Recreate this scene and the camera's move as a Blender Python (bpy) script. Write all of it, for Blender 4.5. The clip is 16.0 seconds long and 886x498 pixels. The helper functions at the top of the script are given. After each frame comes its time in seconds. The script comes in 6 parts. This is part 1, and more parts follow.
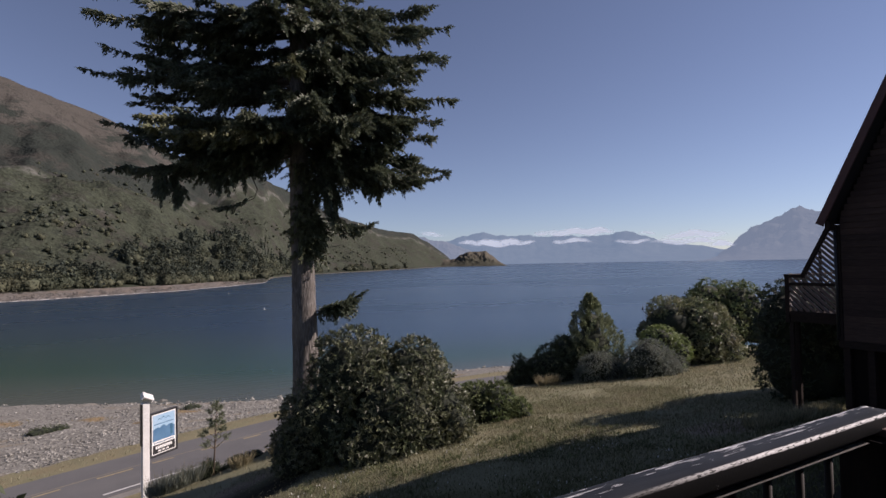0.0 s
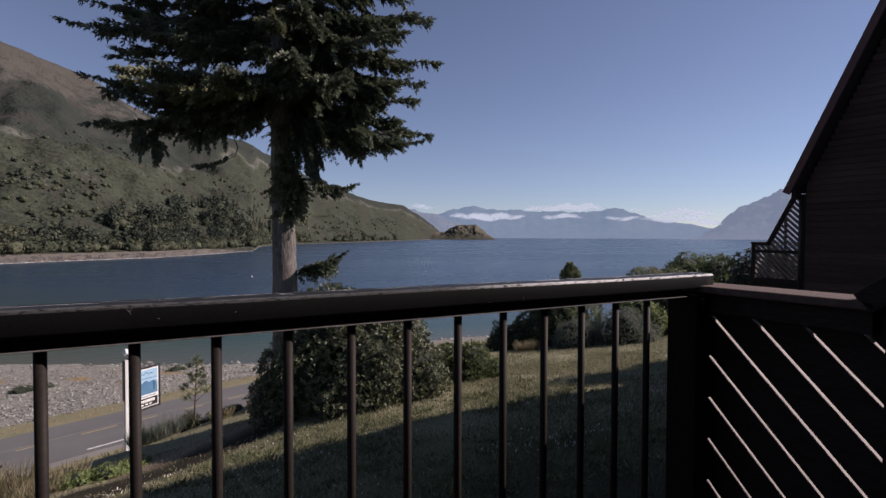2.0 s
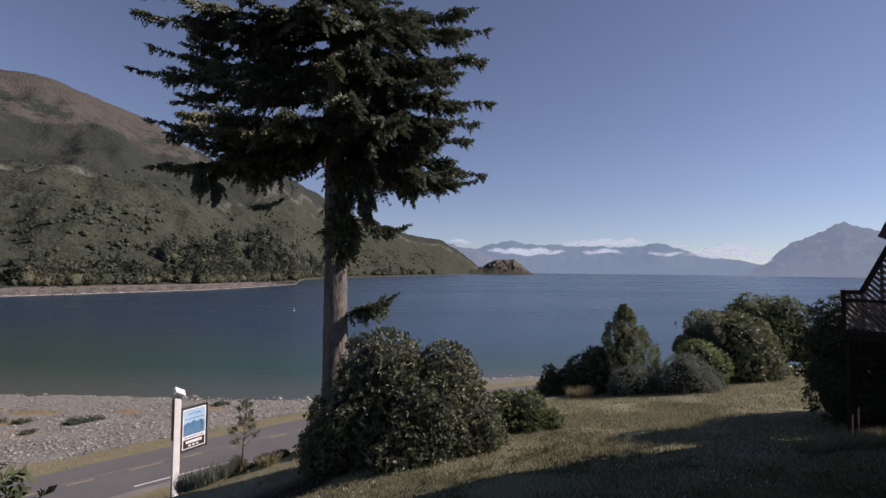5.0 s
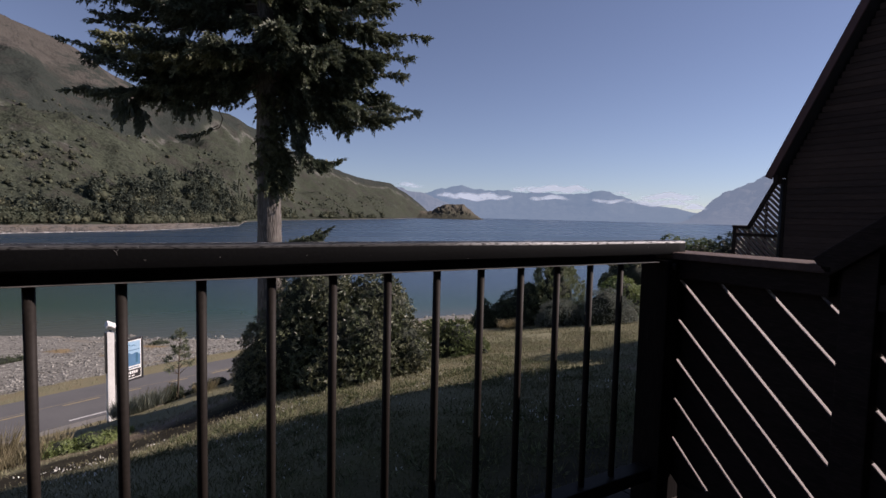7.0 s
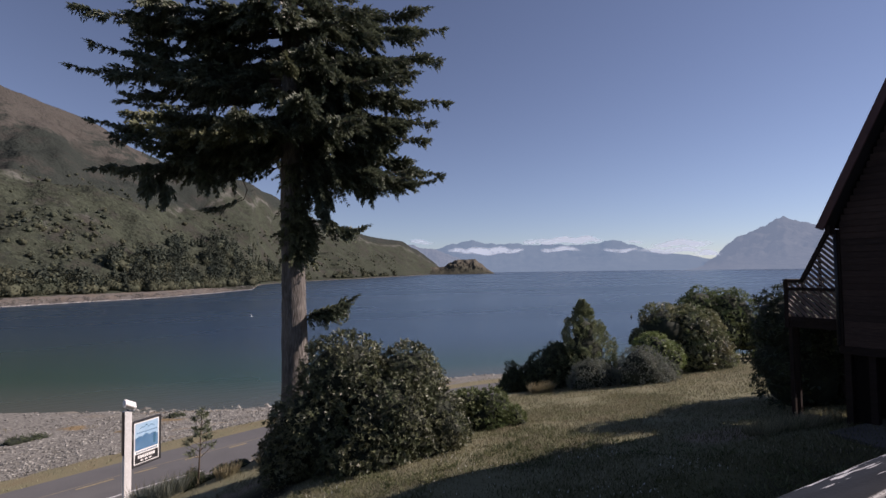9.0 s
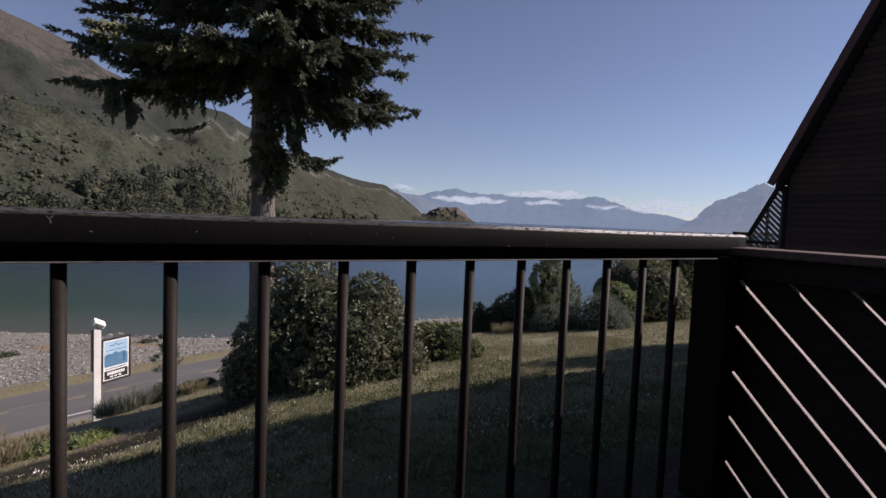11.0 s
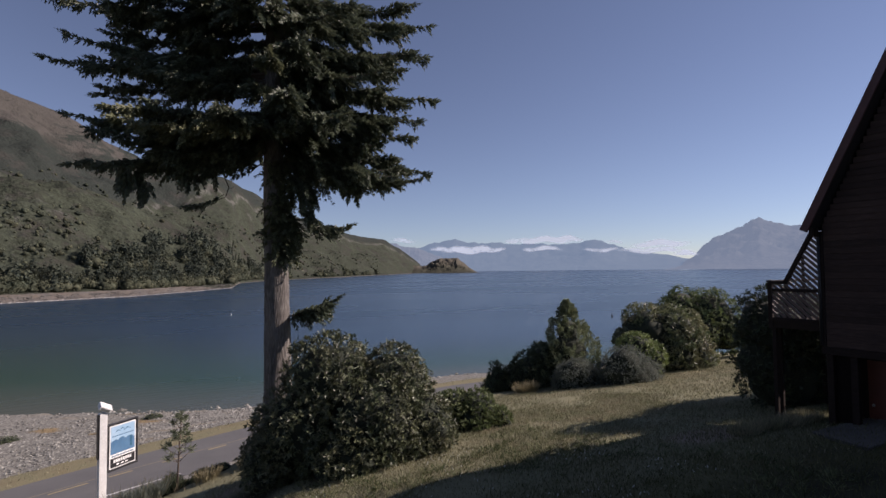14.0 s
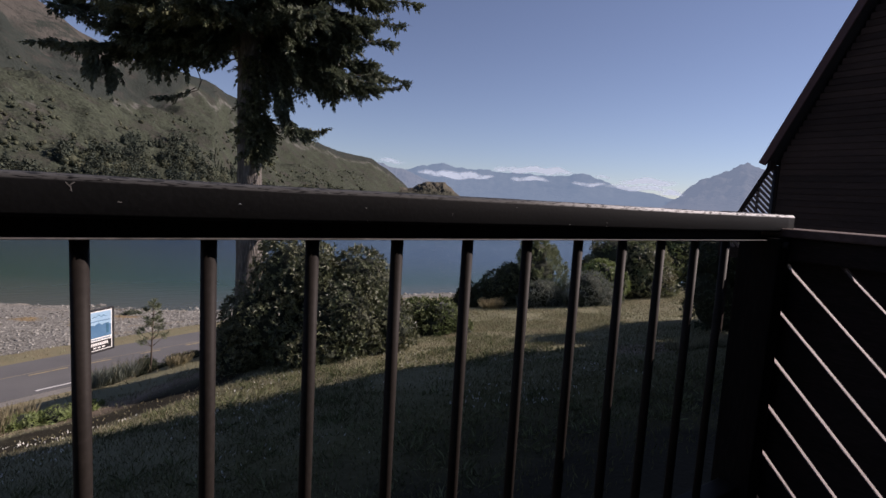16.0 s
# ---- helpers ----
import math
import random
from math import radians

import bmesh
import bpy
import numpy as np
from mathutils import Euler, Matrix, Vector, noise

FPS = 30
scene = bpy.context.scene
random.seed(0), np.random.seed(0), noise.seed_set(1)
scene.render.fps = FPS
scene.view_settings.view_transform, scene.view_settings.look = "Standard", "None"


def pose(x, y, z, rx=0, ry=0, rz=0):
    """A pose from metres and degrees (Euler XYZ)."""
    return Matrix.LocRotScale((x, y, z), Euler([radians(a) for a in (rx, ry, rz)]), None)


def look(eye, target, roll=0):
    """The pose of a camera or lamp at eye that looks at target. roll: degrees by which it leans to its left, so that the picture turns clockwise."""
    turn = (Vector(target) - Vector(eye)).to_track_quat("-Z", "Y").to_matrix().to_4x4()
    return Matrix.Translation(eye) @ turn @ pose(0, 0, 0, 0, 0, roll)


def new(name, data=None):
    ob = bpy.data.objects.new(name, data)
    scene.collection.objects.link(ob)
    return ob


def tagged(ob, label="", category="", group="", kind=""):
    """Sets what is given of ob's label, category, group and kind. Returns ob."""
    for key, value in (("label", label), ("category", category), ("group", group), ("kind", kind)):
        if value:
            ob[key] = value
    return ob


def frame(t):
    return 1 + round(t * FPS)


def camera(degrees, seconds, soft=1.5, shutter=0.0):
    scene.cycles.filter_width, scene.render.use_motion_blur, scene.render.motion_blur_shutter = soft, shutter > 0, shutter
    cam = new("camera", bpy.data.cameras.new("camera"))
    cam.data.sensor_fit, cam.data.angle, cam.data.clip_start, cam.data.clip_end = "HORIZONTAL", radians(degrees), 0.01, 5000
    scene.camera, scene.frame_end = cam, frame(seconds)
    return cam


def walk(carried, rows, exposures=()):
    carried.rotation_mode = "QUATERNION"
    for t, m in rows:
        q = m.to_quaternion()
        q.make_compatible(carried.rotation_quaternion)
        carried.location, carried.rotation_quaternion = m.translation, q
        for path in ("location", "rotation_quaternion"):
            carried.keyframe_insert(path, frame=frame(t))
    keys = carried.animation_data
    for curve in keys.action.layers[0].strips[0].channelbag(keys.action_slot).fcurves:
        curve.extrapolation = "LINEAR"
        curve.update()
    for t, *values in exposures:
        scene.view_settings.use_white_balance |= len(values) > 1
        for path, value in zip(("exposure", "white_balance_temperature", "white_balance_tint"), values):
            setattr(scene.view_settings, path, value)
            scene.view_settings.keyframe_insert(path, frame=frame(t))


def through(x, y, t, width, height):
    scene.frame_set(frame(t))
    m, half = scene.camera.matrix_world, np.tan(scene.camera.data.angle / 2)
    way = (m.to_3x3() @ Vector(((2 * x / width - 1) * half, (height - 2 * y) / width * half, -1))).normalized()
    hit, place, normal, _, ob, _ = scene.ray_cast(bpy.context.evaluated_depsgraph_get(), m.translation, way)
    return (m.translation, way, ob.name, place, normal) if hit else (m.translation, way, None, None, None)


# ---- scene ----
cam = camera(81.4, 16.0)
PATH = [
    (0, (-1.564, -0.754, 1.404), (-0.623, 1.01, 1.46), -1.1),
    (0.5, (-1.452, -0.989, 1.161), (-0.566, 0.804, 1.14), 1.8),
    (1, (-1.328, -1.274, 1.006), (-0.371, 0.476, 0.859), 2.9),
    (1.5, (-1.319, -1.26, 0.996), (-0.353, 0.487, 0.884), 1.7),
    (2, (-1.364, -1.111, 1.074), (-0.39, 0.634, 1.024), 0.2),
    (2.5, (-1.435, -0.936, 1.167), (-0.476, 0.818, 1.112), 1.7),
    (3, (-1.496, -0.734, 1.242), (-0.594, 1.05, 1.197), 1.4),
    (3.5, (-1.542, -0.567, 1.313), (-0.737, 1.263, 1.354), 0.2),
    (3.7, (-1.552, -0.52, 1.302), (-0.743, 1.308, 1.342), -0.0),
    (4.7, (-1.6, -0.43, 1.325), (-0.77, 1.39, 1.405), 0.4),
    (5.8, (-1.523, -0.595, 1.211), (-0.641, 1.198, 1.288), 1.0),
    (6, (-1.481, -0.736, 1.128), (-0.601, 1.059, 1.174), 1.7),
    (6.5, (-1.407, -1.086, 0.983), (-0.414, 0.641, 0.81), 2.0),
    (7, (-1.371, -1.158, 1.019), (-0.352, 0.559, 0.889), 1.4),
    (7.5, (-1.385, -1.005, 1.081), (-0.349, 0.705, 1.045), -1.3),
    (8, (-1.417, -0.793, 1.173), (-0.413, 0.937, 1.201), -0.9),
    (8.2, (-1.441, -0.704, 1.209), (-0.449, 1.031, 1.267), -0.6),
    (9.2, (-1.565, -0.37, 1.285), (-0.595, 1.375, 1.37), -0.9),
    (10.3, (-1.539, -0.454, 1.235), (-0.629, 1.326, 1.306), -1.2),
    (10.5, (-1.495, -0.604, 1.17), (-0.54, 1.153, 1.172), -1.6),
    (11, (-1.315, -0.895, 0.96), (-0.275, 0.809, 0.842), 2.5),
    (11.5, (-1.306, -0.958, 0.902), (-0.22, 0.708, 0.691), 1.1),
    (12, (-1.318, -0.83, 1.003), (-0.2, 0.825, 0.92), 0.7),
    (12.5, (-1.374, -0.606, 1.141), (-0.251, 1.049, 1.164), -0.3),
    (13, (-1.467, -0.42, 1.239), (-0.356, 1.242, 1.301), -0.5),
    (13.5, (-1.564, -0.285, 1.283), (-0.453, 1.376, 1.376), -0.4),
    (14, (-1.584, -0.179, 1.319), (-0.547, 1.529, 1.399), -0.6),
    (14.5, (-1.596, -0.132, 1.304), (-0.597, 1.599, 1.381), -1.3),
    (15, (-1.552, -0.178, 1.279), (-0.539, 1.546, 1.317), -0.1),
    (15.5, (-1.498, -0.414, 1.147), (-0.428, 1.275, 1.089), 0.0),
    (16, (-1.37, -0.734, 0.952), (-0.284, 0.931, 0.74), 3.4),
]
walk(cam, [(t, look(eye, target, roll)) for t, eye, target, roll in PATH], [(0, 0.25, 6720, 25), (16, 0.25, 6720, 25)])

# ---- light ----
SUN = Vector((1.0, -0.385, 0.655)).normalized()
world = bpy.data.worlds.new("sky")
scene.world = world
world.use_nodes = True
wn = world.node_tree
wn.nodes.clear()
sky = wn.nodes.new("ShaderNodeTexSky")
sky.sky_type = "NISHITA"
sky.sun_disc = False
sky.sun_elevation = math.asin(SUN.z)
sky.sun_rotation = math.atan2(SUN.x, SUN.y)
sky.altitude = 1500
sky.air_density = 1.0
sky.dust_density = 0.0
sky.ozone_density = 5.0
bg = wn.nodes.new("ShaderNodeBackground")
bg.inputs["Strength"].default_value = 0.076
wo = wn.nodes.new("ShaderNodeOutputWorld")
haze = wn.nodes.new("ShaderNodeHueSaturation")
haze.inputs["Saturation"].default_value = 0.835
wn.links.new(sky.outputs[0], haze.inputs["Color"])
wn.links.new(haze.outputs[0], bg.inputs["Color"])
wn.links.new(bg.outputs[0], wo.inputs["Surface"])

lamp = bpy.data.lights.new("sun", "SUN")
lamp.energy = 5.0
lamp.angle = radians(0.53)
lamp.color = (1.0, 0.93, 0.84)
new("sun", lamp).matrix_world = look(SUN * 60, (0, 0, 0))

# ---- helpers for building ----


def grow(pts, n):
    """A smooth curve y(x) through pts, sampled finely."""
    pts = np.array(pts, float)
    xs, ys = [], []
    for i in range(len(pts) - 1):
        a, b, c, d = pts[max(i - 1, 0)], pts[i], pts[i + 1], pts[min(i + 2, len(pts) - 1)]
        mb = (c[1] - a[1]) / (c[0] - a[0])
        mc = (d[1] - b[1]) / (d[0] - b[0])
        h = c[0] - b[0]
        for k in range(n):
            t = k / n
            xs.append(b[0] + t * h)
            ys.append((2*t**3 - 3*t*t + 1)*b[1] + (t**3 - 2*t*t + t)*h*mb + (3*t*t - 2*t**3)*c[1] + (t**3 - t*t)*h*mc)
    return np.array(xs + [pts[-1][0]]), np.array(ys + [pts[-1][1]])


def fbm(x, y, z=0.0, octaves=4):
    return noise.fractal((x, y, z), 1.0, 2.0, octaves)


def mesh_of(name, verts, faces, mat=None, smooth=False):
    """A mesh from arrays; faces is one array of quads or of triangles."""
    verts = np.asarray(verts, np.float32).reshape(-1, 3)
    faces = np.asarray(faces, np.int32)
    k = faces.shape[1]
    me = bpy.data.meshes.new(name)
    me.vertices.add(len(verts))
    me.vertices.foreach_set("co", verts.ravel())
    me.loops.add(faces.size)
    me.loops.foreach_set("vertex_index", faces.ravel())
    me.polygons.add(len(faces))
    me.polygons.foreach_set("loop_start", np.arange(0, faces.size, k, dtype=np.int32))
    me.polygons.foreach_set("use_smooth", np.full(len(faces), smooth))
    me.update(calc_edges=True)
    me.validate()
    if mat:
        me.materials.append(mat)
    return me


def empty_thing(name, place, label, category, group="", kind=""):
    ob = new(name)
    ob.empty_display_size = 0.1
    ob.location = place
    return tagged(ob, label, category, group, kind)


def part(name, data, mat, parent, label=""):
    """One mesh object under a thing; data is a bmesh or a mesh, in world coordinates."""
    if isinstance(data, bmesh.types.BMesh):
        me = bpy.data.meshes.new(name)
        data.to_mesh(me)
        data.free()
    else:
        me = data
    if mat and not me.materials:
        me.materials.append(mat)
    ob = new(name, me)
    if parent:
        base = parent
        off = Vector((0, 0, 0))
        while base:
            off += base.location
            base = base.parent
        ob.parent = parent
        ob.location = -off
    if label:
        ob["label"] = label
    return ob


def box(bm, lo, hi, bevel=0.0, m=None):
    """An axis-aligned box, bevelled, moved by m."""
    lo, hi = Vector(lo), Vector(hi)
    mid, size = (lo + hi) / 2, hi - lo
    vs = bmesh.ops.create_cube(bm, size=1.0)["verts"]
    for v in vs:
        v.co = Vector((v.co.x * size.x, v.co.y * size.y, v.co.z * size.z)) + mid
    if bevel > 0:
        es = list({e for v in vs for e in v.link_edges})
        r = bmesh.ops.bevel(bm, geom=es, offset=bevel, segments=2, affect="EDGES", profile=0.6)
        vs = list({v for f in r["faces"] for v in f.verts} | {v for v in vs if v.is_valid})
        if m:
            seen, todo = set(vs), list(vs)
            while todo:
                for e in todo.pop().link_edges:
                    for w in e.verts:
                        if w not in seen:
                            seen.add(w), todo.append(w)
            vs = list(seen)
    if m:
        for v in vs:
            v.co = m @ v.co
    return vs


def boxes(*specs, bevel=0.0):
    bm = bmesh.new()
    for lo, hi in specs:
        box(bm, lo, hi, bevel)
    return bm


def tube(bm, pts, radii, sides=8, cap=True):
    """A tapered tube along pts."""
    rings = []
    pts = [Vector(p) for p in pts]
    for i, p in enumerate(pts):
        d = (pts[min(i + 1, len(pts) - 1)] - pts[max(i - 1, 0)]).normalized()
        a = d.orthogonal().normalized()
        b = d.cross(a)
        rings.append([bm.verts.new(p + (a * math.cos(2*math.pi*k/sides) + b * math.sin(2*math.pi*k/sides)) * radii[i]) for k in range(sides)])
        if i:
            best = min(range(sides), key=lambda s: (rings[i][s].co - rings[i-1][0].co).length)
            rings[i] = rings[i][best:] + rings[i][:best]
    for r0, r1 in zip(rings, rings[1:]):
        for k in range(sides):
            f = bm.faces.new((r0[k], r0[(k+1) % sides], r1[(k+1) % sides], r1[k]))
            f.smooth = True
    if cap:
        bm.faces.new(rings[0][::-1])
        bm.faces.new(rings[-1])


# ---- materials ----
def tint(c, k):
    return tuple(min(1.0, v * k) for v in c)


def material(name, base, second=None, third=None, rough=0.8, scale=4.0, fine=60.0, bump=0.3, bump_size=0.01, metal=0.0,
             stretch=(1, 1, 1), spec=0.5, per="none", vary=0.25, coat=0.0, amount=0.5):
    """A procedural surface: two colours mixed by coarse noise, a third by fine noise, relief from the fine noise."""
    m = bpy.data.materials.new(name)
    m.use_nodes = True
    nt = m.node_tree
    nodes, link = nt.nodes, nt.links.new
    b = nodes["Principled BSDF"]
    tc = nodes.new("ShaderNodeNewGeometry")
    mp = nodes.new("ShaderNodeMapping")
    mp.inputs["Scale"].default_value = stretch
    link(tc.outputs["Position"], mp.inputs["Vector"])
    n1 = nodes.new("ShaderNodeTexNoise")
    n1.inputs["Scale"].default_value, n1.inputs["Detail"].default_value, n1.inputs["Roughness"].default_value = scale, 5, 0.6
    n2 = nodes.new("ShaderNodeTexNoise")
    n2.inputs["Scale"].default_value, n2.inputs["Detail"].default_value = fine, 4
    link(mp.outputs[0], n1.inputs["Vector"])
    link(mp.outputs[0], n2.inputs["Vector"])
    second = second or tint(base, 0.6)
    third = third or tint(base, 1.4)
    r1 = nodes.new("ShaderNodeMapRange")
    r1.inputs["From Min"].default_value, r1.inputs["From Max"].default_value = 0.35, 0.65
    link(n1.outputs[0], r1.inputs["Value"])
    mx = nodes.new("ShaderNodeMix")
    mx.data_type = "RGBA"
    mx.inputs["A"].default_value, mx.inputs["B"].default_value = (*base, 1), (*second, 1)
    link(r1.outputs[0], mx.inputs["Factor"])
    r2 = nodes.new("ShaderNodeMapRange")
    r2.inputs["From Min"].default_value, r2.inputs["From Max"].default_value, r2.inputs["To Max"].default_value = 0.45, 0.75, amount
    link(n2.outputs[0], r2.inputs["Value"])
    mx2 = nodes.new("ShaderNodeMix")
    mx2.data_type = "RGBA"
    mx2.inputs["B"].default_value = (*third, 1)
    link(mx.outputs["Result"], mx2.inputs["A"])
    link(r2.outputs[0], mx2.inputs["Factor"])
    col = mx2.outputs["Result"]
    if per != "none":
        if per == "island":
            src = tc.outputs["Random Per Island"]
        else:
            src = nodes.new("ShaderNodeObjectInfo").outputs["Random"]
        rr = nodes.new("ShaderNodeMapRange")
        rr.inputs["To Min"].default_value, rr.inputs["To Max"].default_value = 1 - vary, 1 + vary
        link(src, rr.inputs["Value"])
        hs = nodes.new("ShaderNodeHueSaturation")
        link(rr.outputs[0], hs.inputs["Value"])
        link(col, hs.inputs["Color"])
        col = hs.outputs[0]
    link(col, b.inputs["Base Color"])
    b.inputs["Roughness"].default_value, b.inputs["Metallic"].default_value = rough, metal
    b.inputs["Specular IOR Level"].default_value = spec
    b.inputs["Coat Weight"].default_value = coat
    if bump:
        bp = nodes.new("ShaderNodeBump")
        bp.inputs["Strength"].default_value, bp.inputs["Distance"].default_value = bump, bump_size
        link(n2.outputs[0], bp.inputs["Height"])
        link(bp.outputs[0], b.inputs["Normal"])
    return m


def leaf_material(name, base, second, rough=0.4, vary=0.4, spec=0.5, through=0.25, scale=1.2):
    """Leaves: colour differs from leaf to leaf, some light comes through."""
    m = material(name, base, second, rough=rough, scale=scale, fine=30, bump=0, per="island", vary=vary, spec=spec)
    nt = m.node_tree
    b = nt.nodes["Principled BSDF"]
    tr = nt.nodes.new("ShaderNodeBsdfTranslucent")
    src = b.inputs["Base Color"].links[0].from_socket
    nt.links.new(src, tr.inputs["Color"])
    ms = nt.nodes.new("ShaderNodeMixShader")
    ms.inputs[0].default_value = through
    nt.links.new(b.outputs[0], ms.inputs[1])
    nt.links.new(tr.outputs[0], ms.inputs[2])
    nt.links.new(ms.outputs[0], nt.nodes["Material Output"].inputs["Surface"])
    return m


def ground_material():
    """Mown grass, dry bank and shingle, told apart by attributes of the sheet with ragged borders."""
    m = material("ground", (0.085, 0.088, 0.042), (0.125, 0.120, 0.062), (0.20, 0.18, 0.105), rough=0.95, scale=0.6, fine=13, bump=0.7, bump_size=0.05, amount=0.5, spec=0.08)
    nt = m.node_tree
    nodes, link = nt.nodes, nt.links.new
    b = nodes["Principled BSDF"]
    geo = next(n for n in nodes if n.type == "NEW_GEOMETRY")
    grass = b.inputs["Base Color"].links[0].from_socket

    def mask(attr, soft):
        at = nodes.new("ShaderNodeAttribute")
        at.attribute_name = attr
        nz = nodes.new("ShaderNodeTexNoise")
        nz.inputs["Scale"].default_value, nz.inputs["Detail"].default_value = 0.7, 6
        link(geo.outputs["Position"], nz.inputs["Vector"])
        ad = nodes.new("ShaderNodeMath")
        ad.operation = "ADD"
        link(at.outputs["Fac"], ad.inputs[0])
        link(nz.outputs[0], ad.inputs[1])
        r = nodes.new("ShaderNodeMapRange")
        r.inputs["From Min"].default_value, r.inputs["From Max"].default_value = 1.0 - soft, 1.0 + soft
        link(ad.outputs[0], r.inputs["Value"])
        return r.outputs[0]

    def over(a, colour, fac):
        x = nodes.new("ShaderNodeMix")
        x.data_type = "RGBA"
        link(a, x.inputs["A"])
        if isinstance(colour, tuple):
            x.inputs["B"].default_value = (*colour, 1)
        else:
            link(colour, x.inputs["B"])
        link(fac, x.inputs["Factor"])
        return x.outputs["Result"]

    def speckle(scale, lo, hi):
        v = nodes.new("ShaderNodeTexVoronoi")
        v.inputs["Scale"].default_value = scale
        link(geo.outputs["Position"], v.inputs["Vector"])
        bw = nodes.new("ShaderNodeRGBToBW")
        link(v.outputs["Color"], bw.inputs[0])
        x = nodes.new("ShaderNodeMix")
        x.data_type = "RGBA"
        x.inputs["A"].default_value, x.inputs["B"].default_value = (*lo, 1), (*hi, 1)
        link(bw.outputs[0], x.inputs["Factor"])
        return x.outputs["Result"]

    # paler grass away from the lodges: sunlight put into the colour
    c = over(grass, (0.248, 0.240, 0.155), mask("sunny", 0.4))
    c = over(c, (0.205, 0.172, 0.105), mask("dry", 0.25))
    stones = speckle(7.0, (0.112, 0.109, 0.097), (0.315, 0.306, 0.272))
    nz = nodes.new("ShaderNodeTexNoise")
    nz.inputs["Scale"].default_value, nz.inputs["Detail"].default_value = 0.22, 5
    mp = nodes.new("ShaderNodeMapping")
    mp.inputs["Scale"].default_value = (0.5, 1.4, 1)
    mp.inputs["Rotation"].default_value = (0, 0, 0.4)
    link(geo.outputs["Position"], mp.inputs["Vector"])
    link(mp.outputs[0], nz.inputs["Vector"])
    r = nodes.new("ShaderNodeMapRange")
    r.inputs["From Min"].default_value, r.inputs["From Max"].default_value, r.inputs["To Max"].default_value = 0.56, 0.68, 0.75
    link(nz.outputs[0], r.inputs["Value"])
    stones = over(stones, (0.26, 0.20, 0.115), r.outputs[0])
    c = over(c, stones, mask("shingle", 0.12))
    c = over(c, (0.27, 0.20, 0.115), mask("tan", 0.15))
    c = over(c, (0.27, 0.215, 0.165), mask("earth", 0.25))
    # near-black tone: shade by the lodges and on the brow put in
    c = over(c, (0.034, 0.031, 0.022), mask("soil_shade", 0.3))
    link(c, b.inputs["Base Color"])
    return m


def water_material():
    """Lake water: a glossy rippled sheet, green over the shallows and dark blue where it is deep."""
    m = bpy.data.materials.new("lake_water")
    m.use_nodes = True
    nt = m.node_tree
    nodes, link = nt.nodes, nt.links.new
    b = nodes["Principled BSDF"]
    at = nodes.new("ShaderNodeAttribute")
    at.attribute_name = "shallow"
    cr = nodes.new("ShaderNodeValToRGB")
    cr.color_ramp.elements[0].color = (0.015, 0.038, 0.070, 1)
    cr.color_ramp.elements[1].color = (0.075, 0.085, 0.07, 1)
    e = cr.color_ramp.elements.new(0.35)
    e.color = (0.020, 0.044, 0.062, 1)
    e = cr.color_ramp.elements.new(0.8)
    e.color = (0.024, 0.058, 0.044, 1)
    link(at.outputs["Fac"], cr.inputs[0])
    link(cr.outputs[0], b.inputs["Base Color"])
    b.inputs["Roughness"].default_value = 0.16
    b.inputs["IOR"].default_value = 1.33
    geo = nodes.new("ShaderNodeNewGeometry")
    mp = nodes.new("ShaderNodeMapping")
    mp.inputs["Scale"].default_value = (0.5, 1.6, 1)
    mp.inputs["Rotation"].default_value = (0, 0, -0.5)
    link(geo.outputs["Position"], mp.inputs["Vector"])
    n1 = nodes.new("ShaderNodeTexNoise")
    n1.inputs["Scale"].default_value, n1.inputs["Detail"].default_value = 0.7, 6
    n2 = nodes.new("ShaderNodeTexNoise")
    n2.inputs["Scale"].default_value, n2.inputs["Detail"].default_value = 0.012, 4
    link(mp.outputs[0], n1.inputs["Vector"])
    link(mp.outputs[0], n2.inputs["Vector"])
    rr = nodes.new("ShaderNodeMapRange")
    rr.inputs["From Min"].default_value, rr.inputs["From Max"].default_value = 0.35, 0.65
    rr.inputs["To Min"].default_value, rr.inputs["To Max"].default_value = 0.25, 0.29
    link(n2.outputs[0], rr.inputs["Value"])
    link(rr.outputs[0], b.inputs["Roughness"])
    bp = nodes.new("ShaderNodeBump")
    bp.inputs["Strength"].default_value, bp.inputs["Distance"].default_value = 0.32, 0.22
    link(n1.outputs[0], bp.inputs["Height"])
    link(bp.outputs[0], b.inputs["Normal"])
    return m


